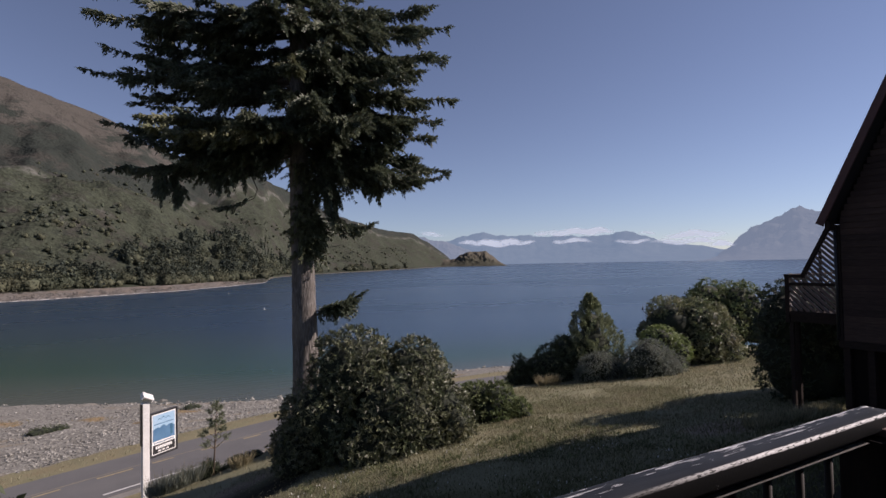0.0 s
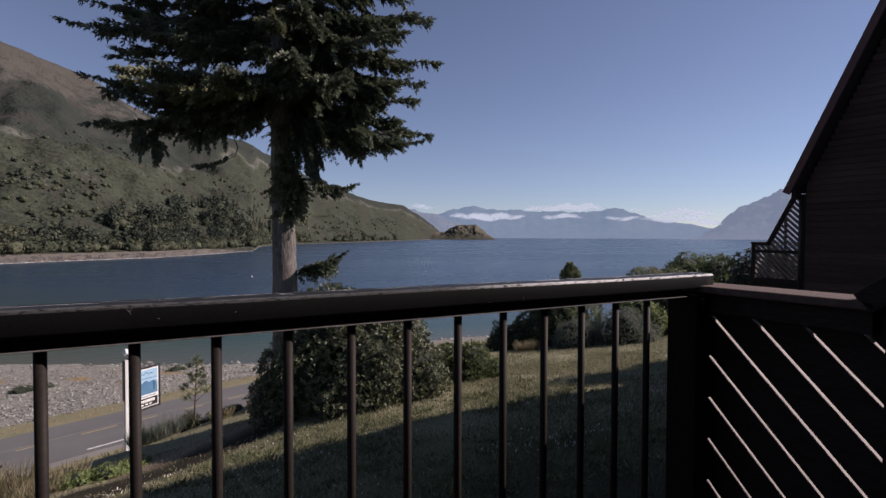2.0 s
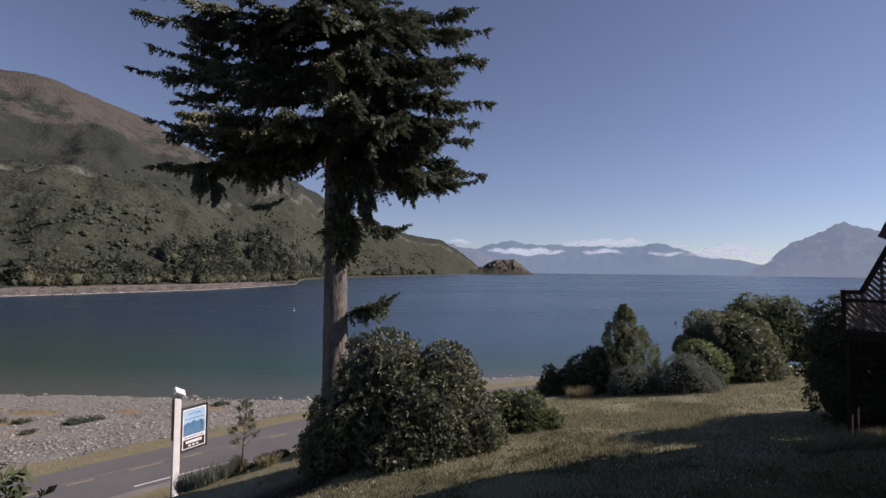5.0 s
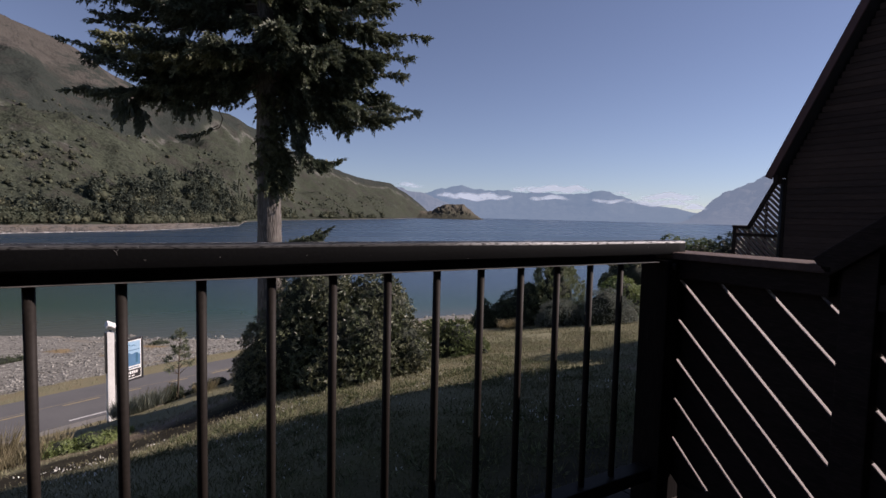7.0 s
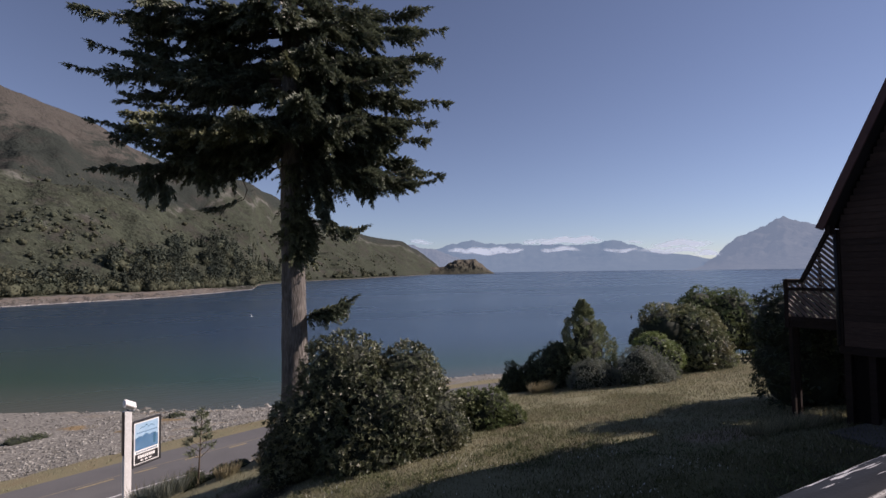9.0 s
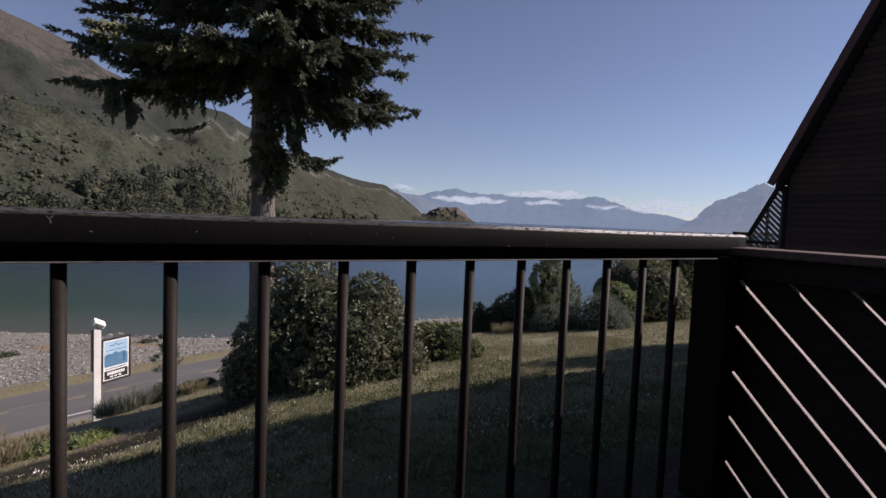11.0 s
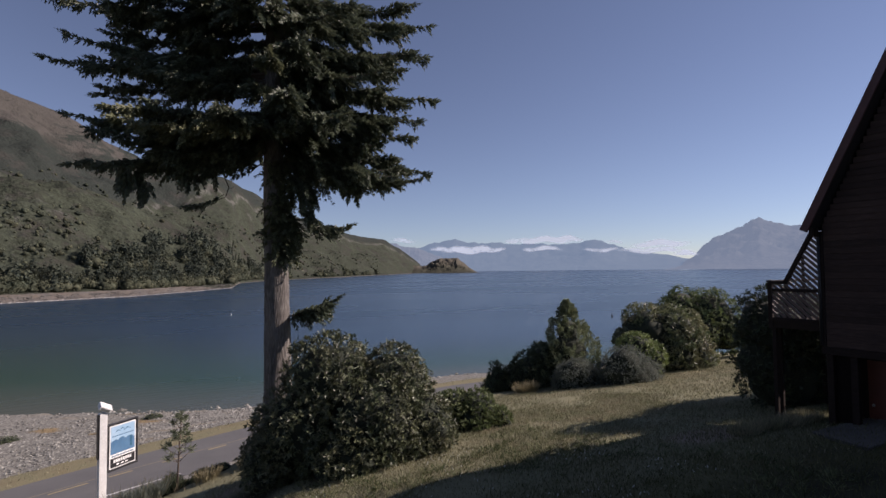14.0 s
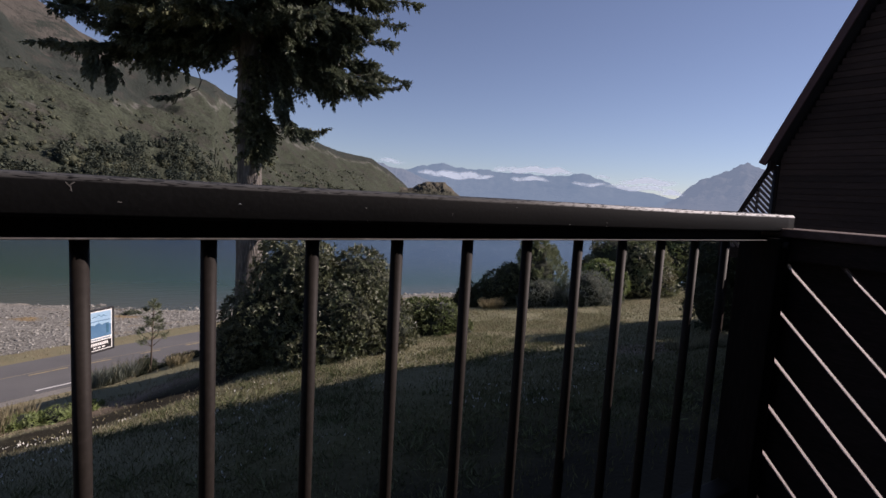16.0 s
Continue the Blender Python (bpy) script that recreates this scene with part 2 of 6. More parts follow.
def hill_material(name, low, mid, high, rock, bands=True):
    """Scrubby hillside: green slope, a broken rock line, dark scrub, then tussock with dark patches; told by the rise attribute."""
    m = material(name, low, tint(low, 0.6), tint(low, 1.6), rough=1.0, scale=0.03, fine=0.35, bump=0.8, bump_size=2.0, amount=0.5, spec=0.05)
    nt = m.node_tree
    nodes, link = nt.nodes, nt.links.new
    b = nodes["Principled BSDF"]
    geo = next(n for n in nodes if n.type == "NEW_GEOMETRY")
    base = b.inputs["Base Color"].links[0].from_socket

    def fractal(scale, detail, rough=0.6, squash=(1, 1, 1)):
        mp = nodes.new("ShaderNodeMapping")
        mp.inputs["Scale"].default_value = squash
        link(geo.outputs["Position"], mp.inputs["Vector"])
        nz = nodes.new("ShaderNodeTexNoise")
        nz.inputs["Scale"].default_value, nz.inputs["Detail"].default_value, nz.inputs["Roughness"].default_value = scale, detail, rough
        link(mp.outputs[0], nz.inputs["Vector"])
        return nz.outputs[0]

    def ranged(src, a, c, hi=1.0):
        r = nodes.new("ShaderNodeMapRange")
        r.inputs["From Min"].default_value, r.inputs["From Max"].default_value, r.inputs["To Max"].default_value = a, c, hi
        link(src, r.inputs["Value"])
        return r.outputs[0]

    def over(a, colour, fac):
        x = nodes.new("ShaderNodeMix")
        x.data_type = "RGBA"
        link(a, x.inputs["A"])
        x.inputs["B"].default_value = (*colour, 1)
        link(fac, x.inputs["Factor"])
        return x.outputs["Result"]

    def calc(op, p, q):
        x = nodes.new("ShaderNodeMath")
        x.operation = op
        for k, v in enumerate((p, q)):
            if isinstance(v, float):
                x.inputs[k].default_value = v
            else:
                link(v, x.inputs[k])
        return x.outputs[0]

    at = nodes.new("ShaderNodeAttribute")
    at.attribute_name = "rise"
    rise = calc("ADD", at.outputs["Fac"], calc("MULTIPLY", calc("SUBTRACT", fractal(0.012, 6), 0.5), 0.09))
    c = base
    c = over(c, tint(low, 0.5), ranged(fractal(0.09, 5, 0.7), 0.56, 0.64, 0.7))
    c = over(c, tint(rock, 0.8), ranged(fractal(0.035, 8, 0.75), 0.60, 0.68, 0.6))
    c = over(c, tint(low, 0.45), ranged(fractal(0.22, 5, 0.65), 0.55, 0.60, 0.75))
    c = over(c, tint(low, 1.7), ranged(fractal(0.16, 6, 0.7), 0.61, 0.66, 0.6))
    if bands:
        line = calc("MULTIPLY", ranged(rise, 0.480, 0.49), ranged(rise, 0.515, 0.503))
        c = over(c, rock, calc("MULTIPLY", line, ranged(fractal(0.05, 6, 0.7), 0.44, 0.58, 0.55)))
        c = over(c, mid, ranged(rise, 0.505, 0.53))
        upper = calc("ADD", rise, calc("MULTIPLY", calc("SUBTRACT", fractal(0.018, 7, 0.7, (1, 1, 2.5)), 0.5), 0.9))
        c = over(c, high, ranged(upper, 0.83, 0.90))
        c = over(c, tint(high, 0.72), ranged(fractal(0.03, 8, 0.75), 0.50, 0.62, 0.8))
        c = over(c, tint(rock, 1.0), calc("MULTIPLY", ranged(rise, 0.70, 0.8), ranged(fractal(0.05, 8, 0.8), 0.66, 0.72, 0.6)))
        c = over(c, tint(mid, 0.75), ranged(fractal(0.14, 6, 0.7), 0.57, 0.62, 0.55))
    else:
        c = over(c, high, ranged(rise, 0.55, 0.8))
    link(c, b.inputs["Base Color"])
    return m


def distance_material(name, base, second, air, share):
    """A far backdrop seen through kilometres of air, its blue haze added as glow."""
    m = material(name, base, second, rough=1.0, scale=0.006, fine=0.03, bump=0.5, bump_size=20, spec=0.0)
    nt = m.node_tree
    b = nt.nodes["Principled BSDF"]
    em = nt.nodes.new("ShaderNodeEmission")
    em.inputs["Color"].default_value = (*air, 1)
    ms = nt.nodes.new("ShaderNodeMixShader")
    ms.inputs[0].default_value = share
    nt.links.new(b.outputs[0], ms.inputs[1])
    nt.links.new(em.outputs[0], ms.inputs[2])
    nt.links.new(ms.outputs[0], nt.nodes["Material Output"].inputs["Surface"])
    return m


def worn_paint_material():
    """Old dark gloss paint, flaked to pale primer in streaks along the lake-side edge; the near arris is worn and has
    the sun's glint painted white.
    """
    m = material("worn_dark_paint", (0.0068, 0.0070, 0.0074), (0.005, 0.0052, 0.0056), (0.011, 0.0114, 0.012), rough=0.5, scale=3, fine=140, bump=0.3, bump_size=0.001, spec=0.09)
    nt = m.node_tree
    nodes, link = nt.nodes, nt.links.new
    b = nodes["Principled BSDF"]
    geo = next(n for n in nodes if n.type == "NEW_GEOMETRY")
    base = b.inputs["Base Color"].links[0].from_socket

    def noise_at(scale, detail):
        mp = nodes.new("ShaderNodeMapping")
        mp.inputs["Scale"].default_value = scale
        link(geo.outputs["Position"], mp.inputs["Vector"])
        nz = nodes.new("ShaderNodeTexNoise")
        nz.inputs["Scale"].default_value, nz.inputs["Detail"].default_value = 1.0, detail
        link(mp.outputs[0], nz.inputs["Vector"])
        return nz.outputs[0]

    def ranged(src, a, c, lo=0.0, hi=1.0):
        r = nodes.new("ShaderNodeMapRange")
        for k, v in (("From Min", a), ("From Max", c), ("To Min", lo), ("To Max", hi)):
            r.inputs[k].default_value = v
        link(src, r.inputs["Value"])
        return r.outputs[0]

    def calc(op, p, q):
        x = nodes.new("ShaderNodeMath")
        x.operation = op
        for k, v in enumerate((p, q)):
            if isinstance(v, float):
                x.inputs[k].default_value = v
            else:
                link(v, x.inputs[k])
        return x.outputs[0]

    sep = nodes.new("ShaderNodeSeparateXYZ")
    link(geo.outputs["Position"], sep.inputs[0])
    sepn = nodes.new("ShaderNodeSeparateXYZ")
    link(geo.outputs["Normal"], sepn.inputs[0])
    upward = ranged(sepn.outputs["Z"], 0.55, 0.7)
    far = ranged(sep.outputs["Y"], -0.016, 0.028, -0.10, 0.085)
    flakes = ranged(calc("ADD", noise_at((10.0, 210.0, 30.0), 6), far), 0.628, 0.640)
    flakes = calc("MULTIPLY", flakes, upward)
    arris = calc("MULTIPLY", ranged(sepn.outputs["Y"], -0.25, -0.40), ranged(sepn.outputs["Z"], 0.15, 0.30))
    # white on the near arris: worn paint and the sun's glint painted in
    worn_glint = calc("MULTIPLY", arris, ranged(noise_at((70.0, 420.0, 420.0), 6), 0.40, 0.48))
    specks = ranged(noise_at((95.0, 190.0, 190.0), 3), 0.75, 0.76)
    wear_and_glint = calc("MAXIMUM", calc("MAXIMUM", flakes, calc("MULTIPLY", worn_glint, ranged(sep.outputs["X"], -0.75, -0.35, 0.08, 0.95))), specks)
    # upward faces greyed: weathering, with the sun's sheen put into the colour
    top_grey = nodes.new("ShaderNodeMix")
    top_grey.data_type = "RGBA"
    top_grey.inputs["B"].default_value = (0.025, 0.0275, 0.031, 1)
    link(base, top_grey.inputs["A"])
    link(calc("MULTIPLY", upward, ranged(noise_at((9.0, 60.0, 9.0), 5), 0.3, 0.6, 0.55, 1.0)), top_grey.inputs["Factor"])
    link(ranged(upward, 0.0, 1.0, 0.58, 0.50), b.inputs["Roughness"])
    mx = nodes.new("ShaderNodeMix")
    mx.data_type = "RGBA"
    mx.inputs["B"].default_value = (0.60, 0.60, 0.60, 1)
    link(top_grey.outputs["Result"], mx.inputs["A"])
    link(wear_and_glint, mx.inputs["Factor"])
    link(mx.outputs["Result"], b.inputs["Base Color"])
    return m


GROUND = ground_material()
WATER = water_material()
HILL = hill_material("scrub_hillside", (0.052, 0.060, 0.043), (0.033, 0.039, 0.034), (0.076, 0.071, 0.063), (0.17, 0.165, 0.155))
ISLAND = hill_material("dry_headland", (0.070, 0.070, 0.052), (0.084, 0.078, 0.060), (0.104, 0.095, 0.075), (0.17, 0.16, 0.14), False)
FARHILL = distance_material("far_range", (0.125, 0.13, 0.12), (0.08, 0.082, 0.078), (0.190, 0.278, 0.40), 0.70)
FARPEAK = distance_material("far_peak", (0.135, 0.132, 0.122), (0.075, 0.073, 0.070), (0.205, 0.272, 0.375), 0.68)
BARK = material("fir_bark", (0.140, 0.126, 0.112), (0.070, 0.063, 0.056), (0.26, 0.24, 0.218), rough=0.95, scale=5, fine=22, bump=1.0, bump_size=0.05, stretch=(1, 1, 0.18), amount=0.8)
TWIG = material("twig_bark", (0.13, 0.10, 0.075), (0.08, 0.06, 0.05), rough=0.9, scale=8, fine=50)
NEEDLE = leaf_material("fir_needles", (0.066, 0.086, 0.056), (0.125, 0.142, 0.090), rough=0.45, vary=0.45, spec=0.4, through=0.25)
# paler needles: fresh olive tone with sunlight put into it
LITFRESH = leaf_material("lit_fresh_shoots", (0.100, 0.116, 0.064), (0.165, 0.170, 0.092), rough=0.5, vary=0.35, spec=0.35, through=0.25)
RHODO = leaf_material("glossy_leaves", (0.076, 0.094, 0.046), (0.116, 0.120, 0.066), rough=0.42, vary=0.6, spec=0.42, through=0.12)
# inner masses of plants: shade between leaves put into a near-black green
RHODO_IN = material("shaded_inner_leaves", (0.022, 0.030, 0.015), (0.012, 0.016, 0.009), rough=0.9, scale=4, fine=20, bump=0.8, bump_size=0.05)
GREEN = leaf_material("green_leaves", (0.115, 0.155, 0.062), (0.15, 0.172, 0.080), rough=0.6, vary=0.4, spec=0.3)
LIME = leaf_material("pale_green_leaves", (0.20, 0.25, 0.085), (0.155, 0.205, 0.075), rough=0.5, vary=0.3)
BRONZE = leaf_material("bronze_green_leaves", (0.160, 0.200, 0.098), (0.195, 0.175, 0.105), rough=0.45, vary=0.5, spec=0.45)
HEDGE = leaf_material("hedge_leaves", (0.034, 0.047, 0.024), (0.050, 0.064, 0.032), rough=0.5, vary=0.4)
GREY = leaf_material("grey_green_leaves", (0.205, 0.228, 0.190), (0.150, 0.170, 0.140), rough=0.75, vary=0.3, spec=0.2)
CONIFER = leaf_material("young_conifer_leaves", (0.172, 0.208, 0.118), (0.240, 0.262, 0.152), rough=0.65, vary=0.35, spec=0.25)
DARKLEAF = leaf_material("dark_leaves", (0.060, 0.078, 0.042), (0.085, 0.102, 0.055), rough=0.6, vary=0.4, spec=0.3)
REDLEAF = leaf_material("red_brown_leaves", (0.085, 0.055, 0.048), (0.12, 0.085, 0.06), rough=0.7, vary=0.4)
STRAW = leaf_material("dry_grass_blades", (0.25, 0.215, 0.130), (0.19, 0.175, 0.105), rough=0.8, vary=0.35)
# darker copy of the lawn blades, with the lodges' shade in its colour
SHADEBLADE = leaf_material("shaded_grass_blades", (0.084, 0.090, 0.040), (0.145, 0.140, 0.072), rough=0.9, vary=0.55, spec=0.06, through=0.12)
WEED = leaf_material("lawn_weed_leaves", (0.115, 0.140, 0.068), (0.18, 0.19, 0.105), rough=0.8, vary=0.5, spec=0.1, through=0.15)
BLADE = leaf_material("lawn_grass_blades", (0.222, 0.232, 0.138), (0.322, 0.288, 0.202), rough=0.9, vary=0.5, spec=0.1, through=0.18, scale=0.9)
FARLEAF = leaf_material("far_tree_leaves", (0.066, 0.079, 0.055), (0.112, 0.114, 0.074), rough=0.9, vary=0.45, spec=0.1, through=0.3, scale=0.06)
FARCONIFER = leaf_material("far_conifer_leaves", (0.044, 0.055, 0.045), (0.062, 0.072, 0.054), rough=0.9, vary=0.4, spec=0.05, through=0.2, scale=0.06)
ASPHALT = material("asphalt", (0.098, 0.098, 0.099), (0.122, 0.121, 0.119), (0.155, 0.154, 0.15), rough=0.9, scale=0.35, fine=40, bump=0.3, bump_size=0.01, stretch=(1, 1, 1))
SHOULDER = material("gravel_shoulder", (0.150, 0.145, 0.132), (0.20, 0.19, 0.172), (0.26, 0.25, 0.228), rough=0.95, scale=0.6, fine=18, bump=0.6, bump_size=0.03)
LINEWHITE = material("road_paint_white", (0.62, 0.62, 0.60), (0.45, 0.45, 0.44), rough=0.8, scale=6, fine=40)
LINEFADED = material("road_paint_faded", (0.22, 0.19, 0.13), (0.15, 0.14, 0.12), rough=0.9, scale=1.5, fine=20)
LINEYELLOW = material("road_paint_yellow", (0.33, 0.265, 0.14), (0.20, 0.17, 0.11), rough=0.8, scale=6, fine=40)
STONE = material("beach_stone", (0.240, 0.236, 0.210), (0.160, 0.158, 0.142), (0.40, 0.392, 0.358), rough=0.9, scale=2, fine=20, per="island", vary=0.45)
DARKSTONE = material("dark_shore_stone", (0.13, 0.12, 0.105), (0.075, 0.072, 0.065), (0.2, 0.19, 0.17), rough=0.95, scale=0.5, fine=8, per="island", vary=0.5)
PALESTONE = material("pale_shore_stone", (0.42, 0.41, 0.39), (0.30, 0.29, 0.28), rough=0.9, scale=2, fine=20, per="island", vary=0.3)
PAINT = worn_paint_material()
BLACKSTEEL = material("dark_steel_bar", (0.0205, 0.0168, 0.0148), (0.015, 0.0125, 0.011), (0.032, 0.027, 0.024), rough=0.6, scale=6, fine=120, bump=0.1, bump_size=0.001, spec=0.12)
DARKWOOD = material("dark_stained_wood", (0.0275, 0.019, 0.0165), (0.018, 0.013, 0.011), (0.052, 0.037, 0.031), rough=0.75, scale=3, fine=40, stretch=(1, 1, 6), bump=0.4, bump_size=0.003, spec=0.14)
POSTWOOD = material("black_stained_wood", (0.012, 0.009, 0.008), (0.008, 0.0065, 0.006), (0.022, 0.017, 0.015), rough=0.8, scale=3, fine=40, stretch=(4, 4, 0.6), bump=0.4, bump_size=0.003, spec=0.1)
TOPWOOD = material("weathered_red_brown_wood", (0.10, 0.06, 0.047), (0.065, 0.041, 0.034), (0.17, 0.12, 0.10), rough=0.8, scale=5, fine=60, stretch=(6, 1, 1), bump=0.4, bump_size=0.003)
DUSTY = material("scratched_primer", (0.16, 0.155, 0.15), (0.10, 0.097, 0.094), rough=0.8, scale=40, fine=300, bump=0.1)
# slat edges: weathered wood, paled further for the sunlight on them
LITEDGEWOOD = material("sunlit_bare_edge", (0.30, 0.26, 0.24), (0.20, 0.17, 0.16), rough=0.75, scale=6, fine=60, bump=0.3, bump_size=0.002)
SIDING = material("dark_siding", (0.058, 0.036, 0.029), (0.036, 0.024, 0.020), (0.09, 0.06, 0.05), rough=0.8, scale=2.5, fine=30, stretch=(1, 0.15, 1), bump=0.4, bump_size=0.004, per="object", vary=0.25, spec=0.3)
ROOFRED = material("red_brown_roof_edge", (0.085, 0.034, 0.032), (0.06, 0.026, 0.025), rough=0.6, scale=4, fine=30)
ROOF = material("dark_shingle_roof", (0.020, 0.015, 0.014), (0.014, 0.011, 0.010), rough=0.9, scale=3, fine=25, bump=0.6, bump_size=0.01)
REDDOOR = material("red_brown_door", (0.12, 0.028, 0.016), (0.09, 0.022, 0.013), rough=0.5, scale=3, fine=30)
CONCRETE = material("concrete", (0.12, 0.112, 0.10), (0.085, 0.08, 0.073), rough=0.9, scale=1.2, fine=25)
DECKWOOD = material("grey_deck_board", (0.060, 0.050, 0.043), (0.040, 0.034, 0.030), (0.085, 0.074, 0.066), rough=0.85, scale=3, fine=40, stretch=(1, 8, 1), per="object", vary=0.35)
WHITEPAINT = material("white_paint", (0.78, 0.78, 0.76), (0.66, 0.66, 0.64), rough=0.5, scale=2, fine=20, bump=0.05)
BLACKPAINT = material("black_paint", (0.02, 0.02, 0.022), (0.03, 0.03, 0.032), rough=0.4, scale=3, fine=20, bump=0.05)
SIGNSKY = material("sign_pale_blue", (0.26, 0.42, 0.57), (0.36, 0.50, 0.62), rough=0.4, scale=0.8, fine=10, bump=0)
SIGNLAKE = material("sign_lake_blue", (0.055, 0.14, 0.25), (0.10, 0.21, 0.34), rough=0.4, scale=1.5, fine=10, bump=0)
SIGNDARK = material("sign_dark_blue", (0.03, 0.10, 0.18), (0.04, 0.13, 0.2), rough=0.4, scale=1.5, fine=10, bump=0)
GALV = material("galvanised_metal", (0.45, 0.46, 0.47), (0.36, 0.37, 0.38), rough=0.4, scale=5, fine=40, metal=0.8)
PETAL = material("white_petals", (0.75, 0.75, 0.70), (0.65, 0.65, 0.58), rough=0.8, scale=5, fine=30, bump=0)

# ---- the lie of the land ----
WATERLINE = -11.3
ROAD_X, ROAD_Y = grow([(-320, -120), (-60, 10.5), (-30, 22.8), (-7.7, 32.0), (-1.5, 34.4), (12, 38.4), (26.5, 39.9), (42, 36.8), (55, 32.5), (80, 18), (320, -160)], 24)
SHORE_X, SHORE_Y = grow([(-320, 260), (-60, 88), (-21, 65.2), (-8, 58.5), (6.4, 51.0), (17, 50.6), (28, 52.5), (36, 51.2), (60, 43), (90, 24), (320, -110)], 24)
SLOPE = np.gradient(ROAD_Y, ROAD_X)


def road_y(x):
    return np.interp(x, ROAD_X, ROAD_Y)


def road_offset(x, y):
    """Metres across from the road's centre line, towards the lake."""
    return (y - road_y(x)) / np.sqrt(1 + np.interp(x, ROAD_X, SLOPE) ** 2)


def ground_z(x, y):
    """Height of the ground: lawn, bank, road bench, shingle beach, lake bed."""
    x, y = np.asarray(x, float), np.asarray(y, float)
    d = road_offset(x, y)
    lawn = -1.62 - 0.165 * np.maximum(y, -6) + 0.007 * np.clip(x, -60, 60) - 0.07 * np.clip(4 - x, 0, 14) - 0.11 * np.clip(2.6 - x, 0, 4) * np.clip((y - 9) / 4, 0, 1)
    w = np.clip((d + 16.8) / 12.8, 0, 1)
    w = w * 0.55 + (w * w * (3 - 2 * w)) * 0.45
    z = lawn * (1 - w) - 9.92 * w
    far = road_y(x) + 4.0
    f = np.clip((y - far) / np.maximum(np.interp(x, SHORE_X, SHORE_Y) - far, 0.5), 0, 3)
    beach = -9.95 - (-9.95 - WATERLINE) * f
    z = np.where(d > 3.4, np.maximum(beach, -15), z)
    return z


def gz(x, y):
    return float(ground_z(x, y))


def spread(lo, hi, fine_lo, fine_hi, step, growth=1.12):
    mid = np.arange(fine_lo, fine_hi, step)
    out, s, v = [], step, fine_hi
    while v < hi:
        out.append(v)
        s *= growth
        v += s
    left, s, v = [], step, fine_lo - step
    while v > lo:
        left.append(v)
        s *= growth
        v -= s
    return np.concatenate([left[::-1], mid, out])


def sheet(xs, ys, zs):
    n, m = len(xs), len(ys)
    verts = np.stack([np.repeat(xs, m), np.tile(ys, n), zs.ravel()], 1)
    i = (np.arange(n - 1)[:, None] * m + np.arange(m - 1)[None, :]).ravel()
    return verts, np.stack([i, i + m, i + m + 1, i + 1], 1)


def add_attribute(me, name, values):
    me.attributes.new(name, "FLOAT", "POINT").data.foreach_set("value", np.asarray(values, np.float32))


gx, gy = spread(-320, 320, -14, 34, 0.4), spread(-300, 330, -3, 44, 0.4)
GX, GY = np.meshgrid(gx, gy, indexing="ij")
GZ = ground_z(GX, GY)
bumps = np.array([[fbm(a * 0.35, b * 0.35, 3.1, 3) for b in gy] for a in gx])
off_road = np.clip((np.abs(road_offset(GX, GY)) - 3.6) / 2, 0, 1)
GZ = GZ + bumps * 0.07 * off_road
verts, faces = sheet(gx, gy, GZ)
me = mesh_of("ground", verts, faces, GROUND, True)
DD = road_offset(GX, GY)
def tan_patch(x, y):
    """How far a place on the beach lies in one of the strips of dry grass."""
    f = np.zeros(np.shape(x))
    for cx, cy, a, b in ((-14.2, 53.4, 3.6, 1.3), (-20, 57, 4, 1.4), (-7.0, 50.2, 1.8, 0.9), (-0.4, 48.9, 2.0, 0.8), (-3.4, 46.2, 1.3, 0.7), (-15, 49.6, 1.6, 0.6), (-24, 50, 3, 1.0)):
        u, v = (x - cx) * 0.88 - (y - cy) * 0.47, (x - cx) * 0.47 + (y - cy) * 0.88
        f = np.maximum(f, np.clip(1.2 - (u / a) ** 2 - (v / b) ** 2, 0, 1))
    return f


shingle = np.clip((DD - 4.4) / 1.2, 0, 1)
dry = np.clip((DD + 15) / 9, 0, 0.55) + 0.34 * np.clip((GX - 9) / 10, 0, 1) * np.clip((GY - 9) / 5, 0, 1)
dry = np.where((DD > 2) & (DD < 5), 0.50, dry)
add_attribute(me, "shingle", shingle.ravel())
add_attribute(me, "tan", (tan_patch(GX, GY) * 0.75).ravel())
add_attribute(me, "dry", dry.ravel())
def soil_shade_band(x, y):
    """Dark soil on the bank's brow, the rhododendron's shade put into its colour."""
    return np.clip(1.5 - np.abs(y - (12.8 + 0.46 * x)) / 1.15, 0, 1) * np.clip((2.6 - x) / 1.5, 0, 1)


# darkens towards the lodges and along the brow: shade put into colour
add_attribute(me, "soil_shade", np.maximum(np.clip(1.0 - (GY - 2.0 + 0.12 * np.abs(GX - 2)) / 5.5, 0, 0.85), 0.85 * soil_shade_band(GX, GY)).ravel())
# pales away from the lodges, as if lit by the sun
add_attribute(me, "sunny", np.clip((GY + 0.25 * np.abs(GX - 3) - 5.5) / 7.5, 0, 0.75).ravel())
crest = 14.15 + 0.25 * GX + 0.25 * np.sin(GX * 1.3)
add_attribute(me, "earth", (np.clip(1.1 - np.abs(GY - crest) / 0.9, 0, 0.9) * np.clip((2.6 - GX) / 2, 0, 1)
              + np.clip(1.15 - ((GX - 10.3) / 1.3) ** 2 - ((GY - 7.3) / 0.9) ** 2, 0, 0.8)).ravel())
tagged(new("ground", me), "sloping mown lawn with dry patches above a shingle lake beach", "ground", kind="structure")

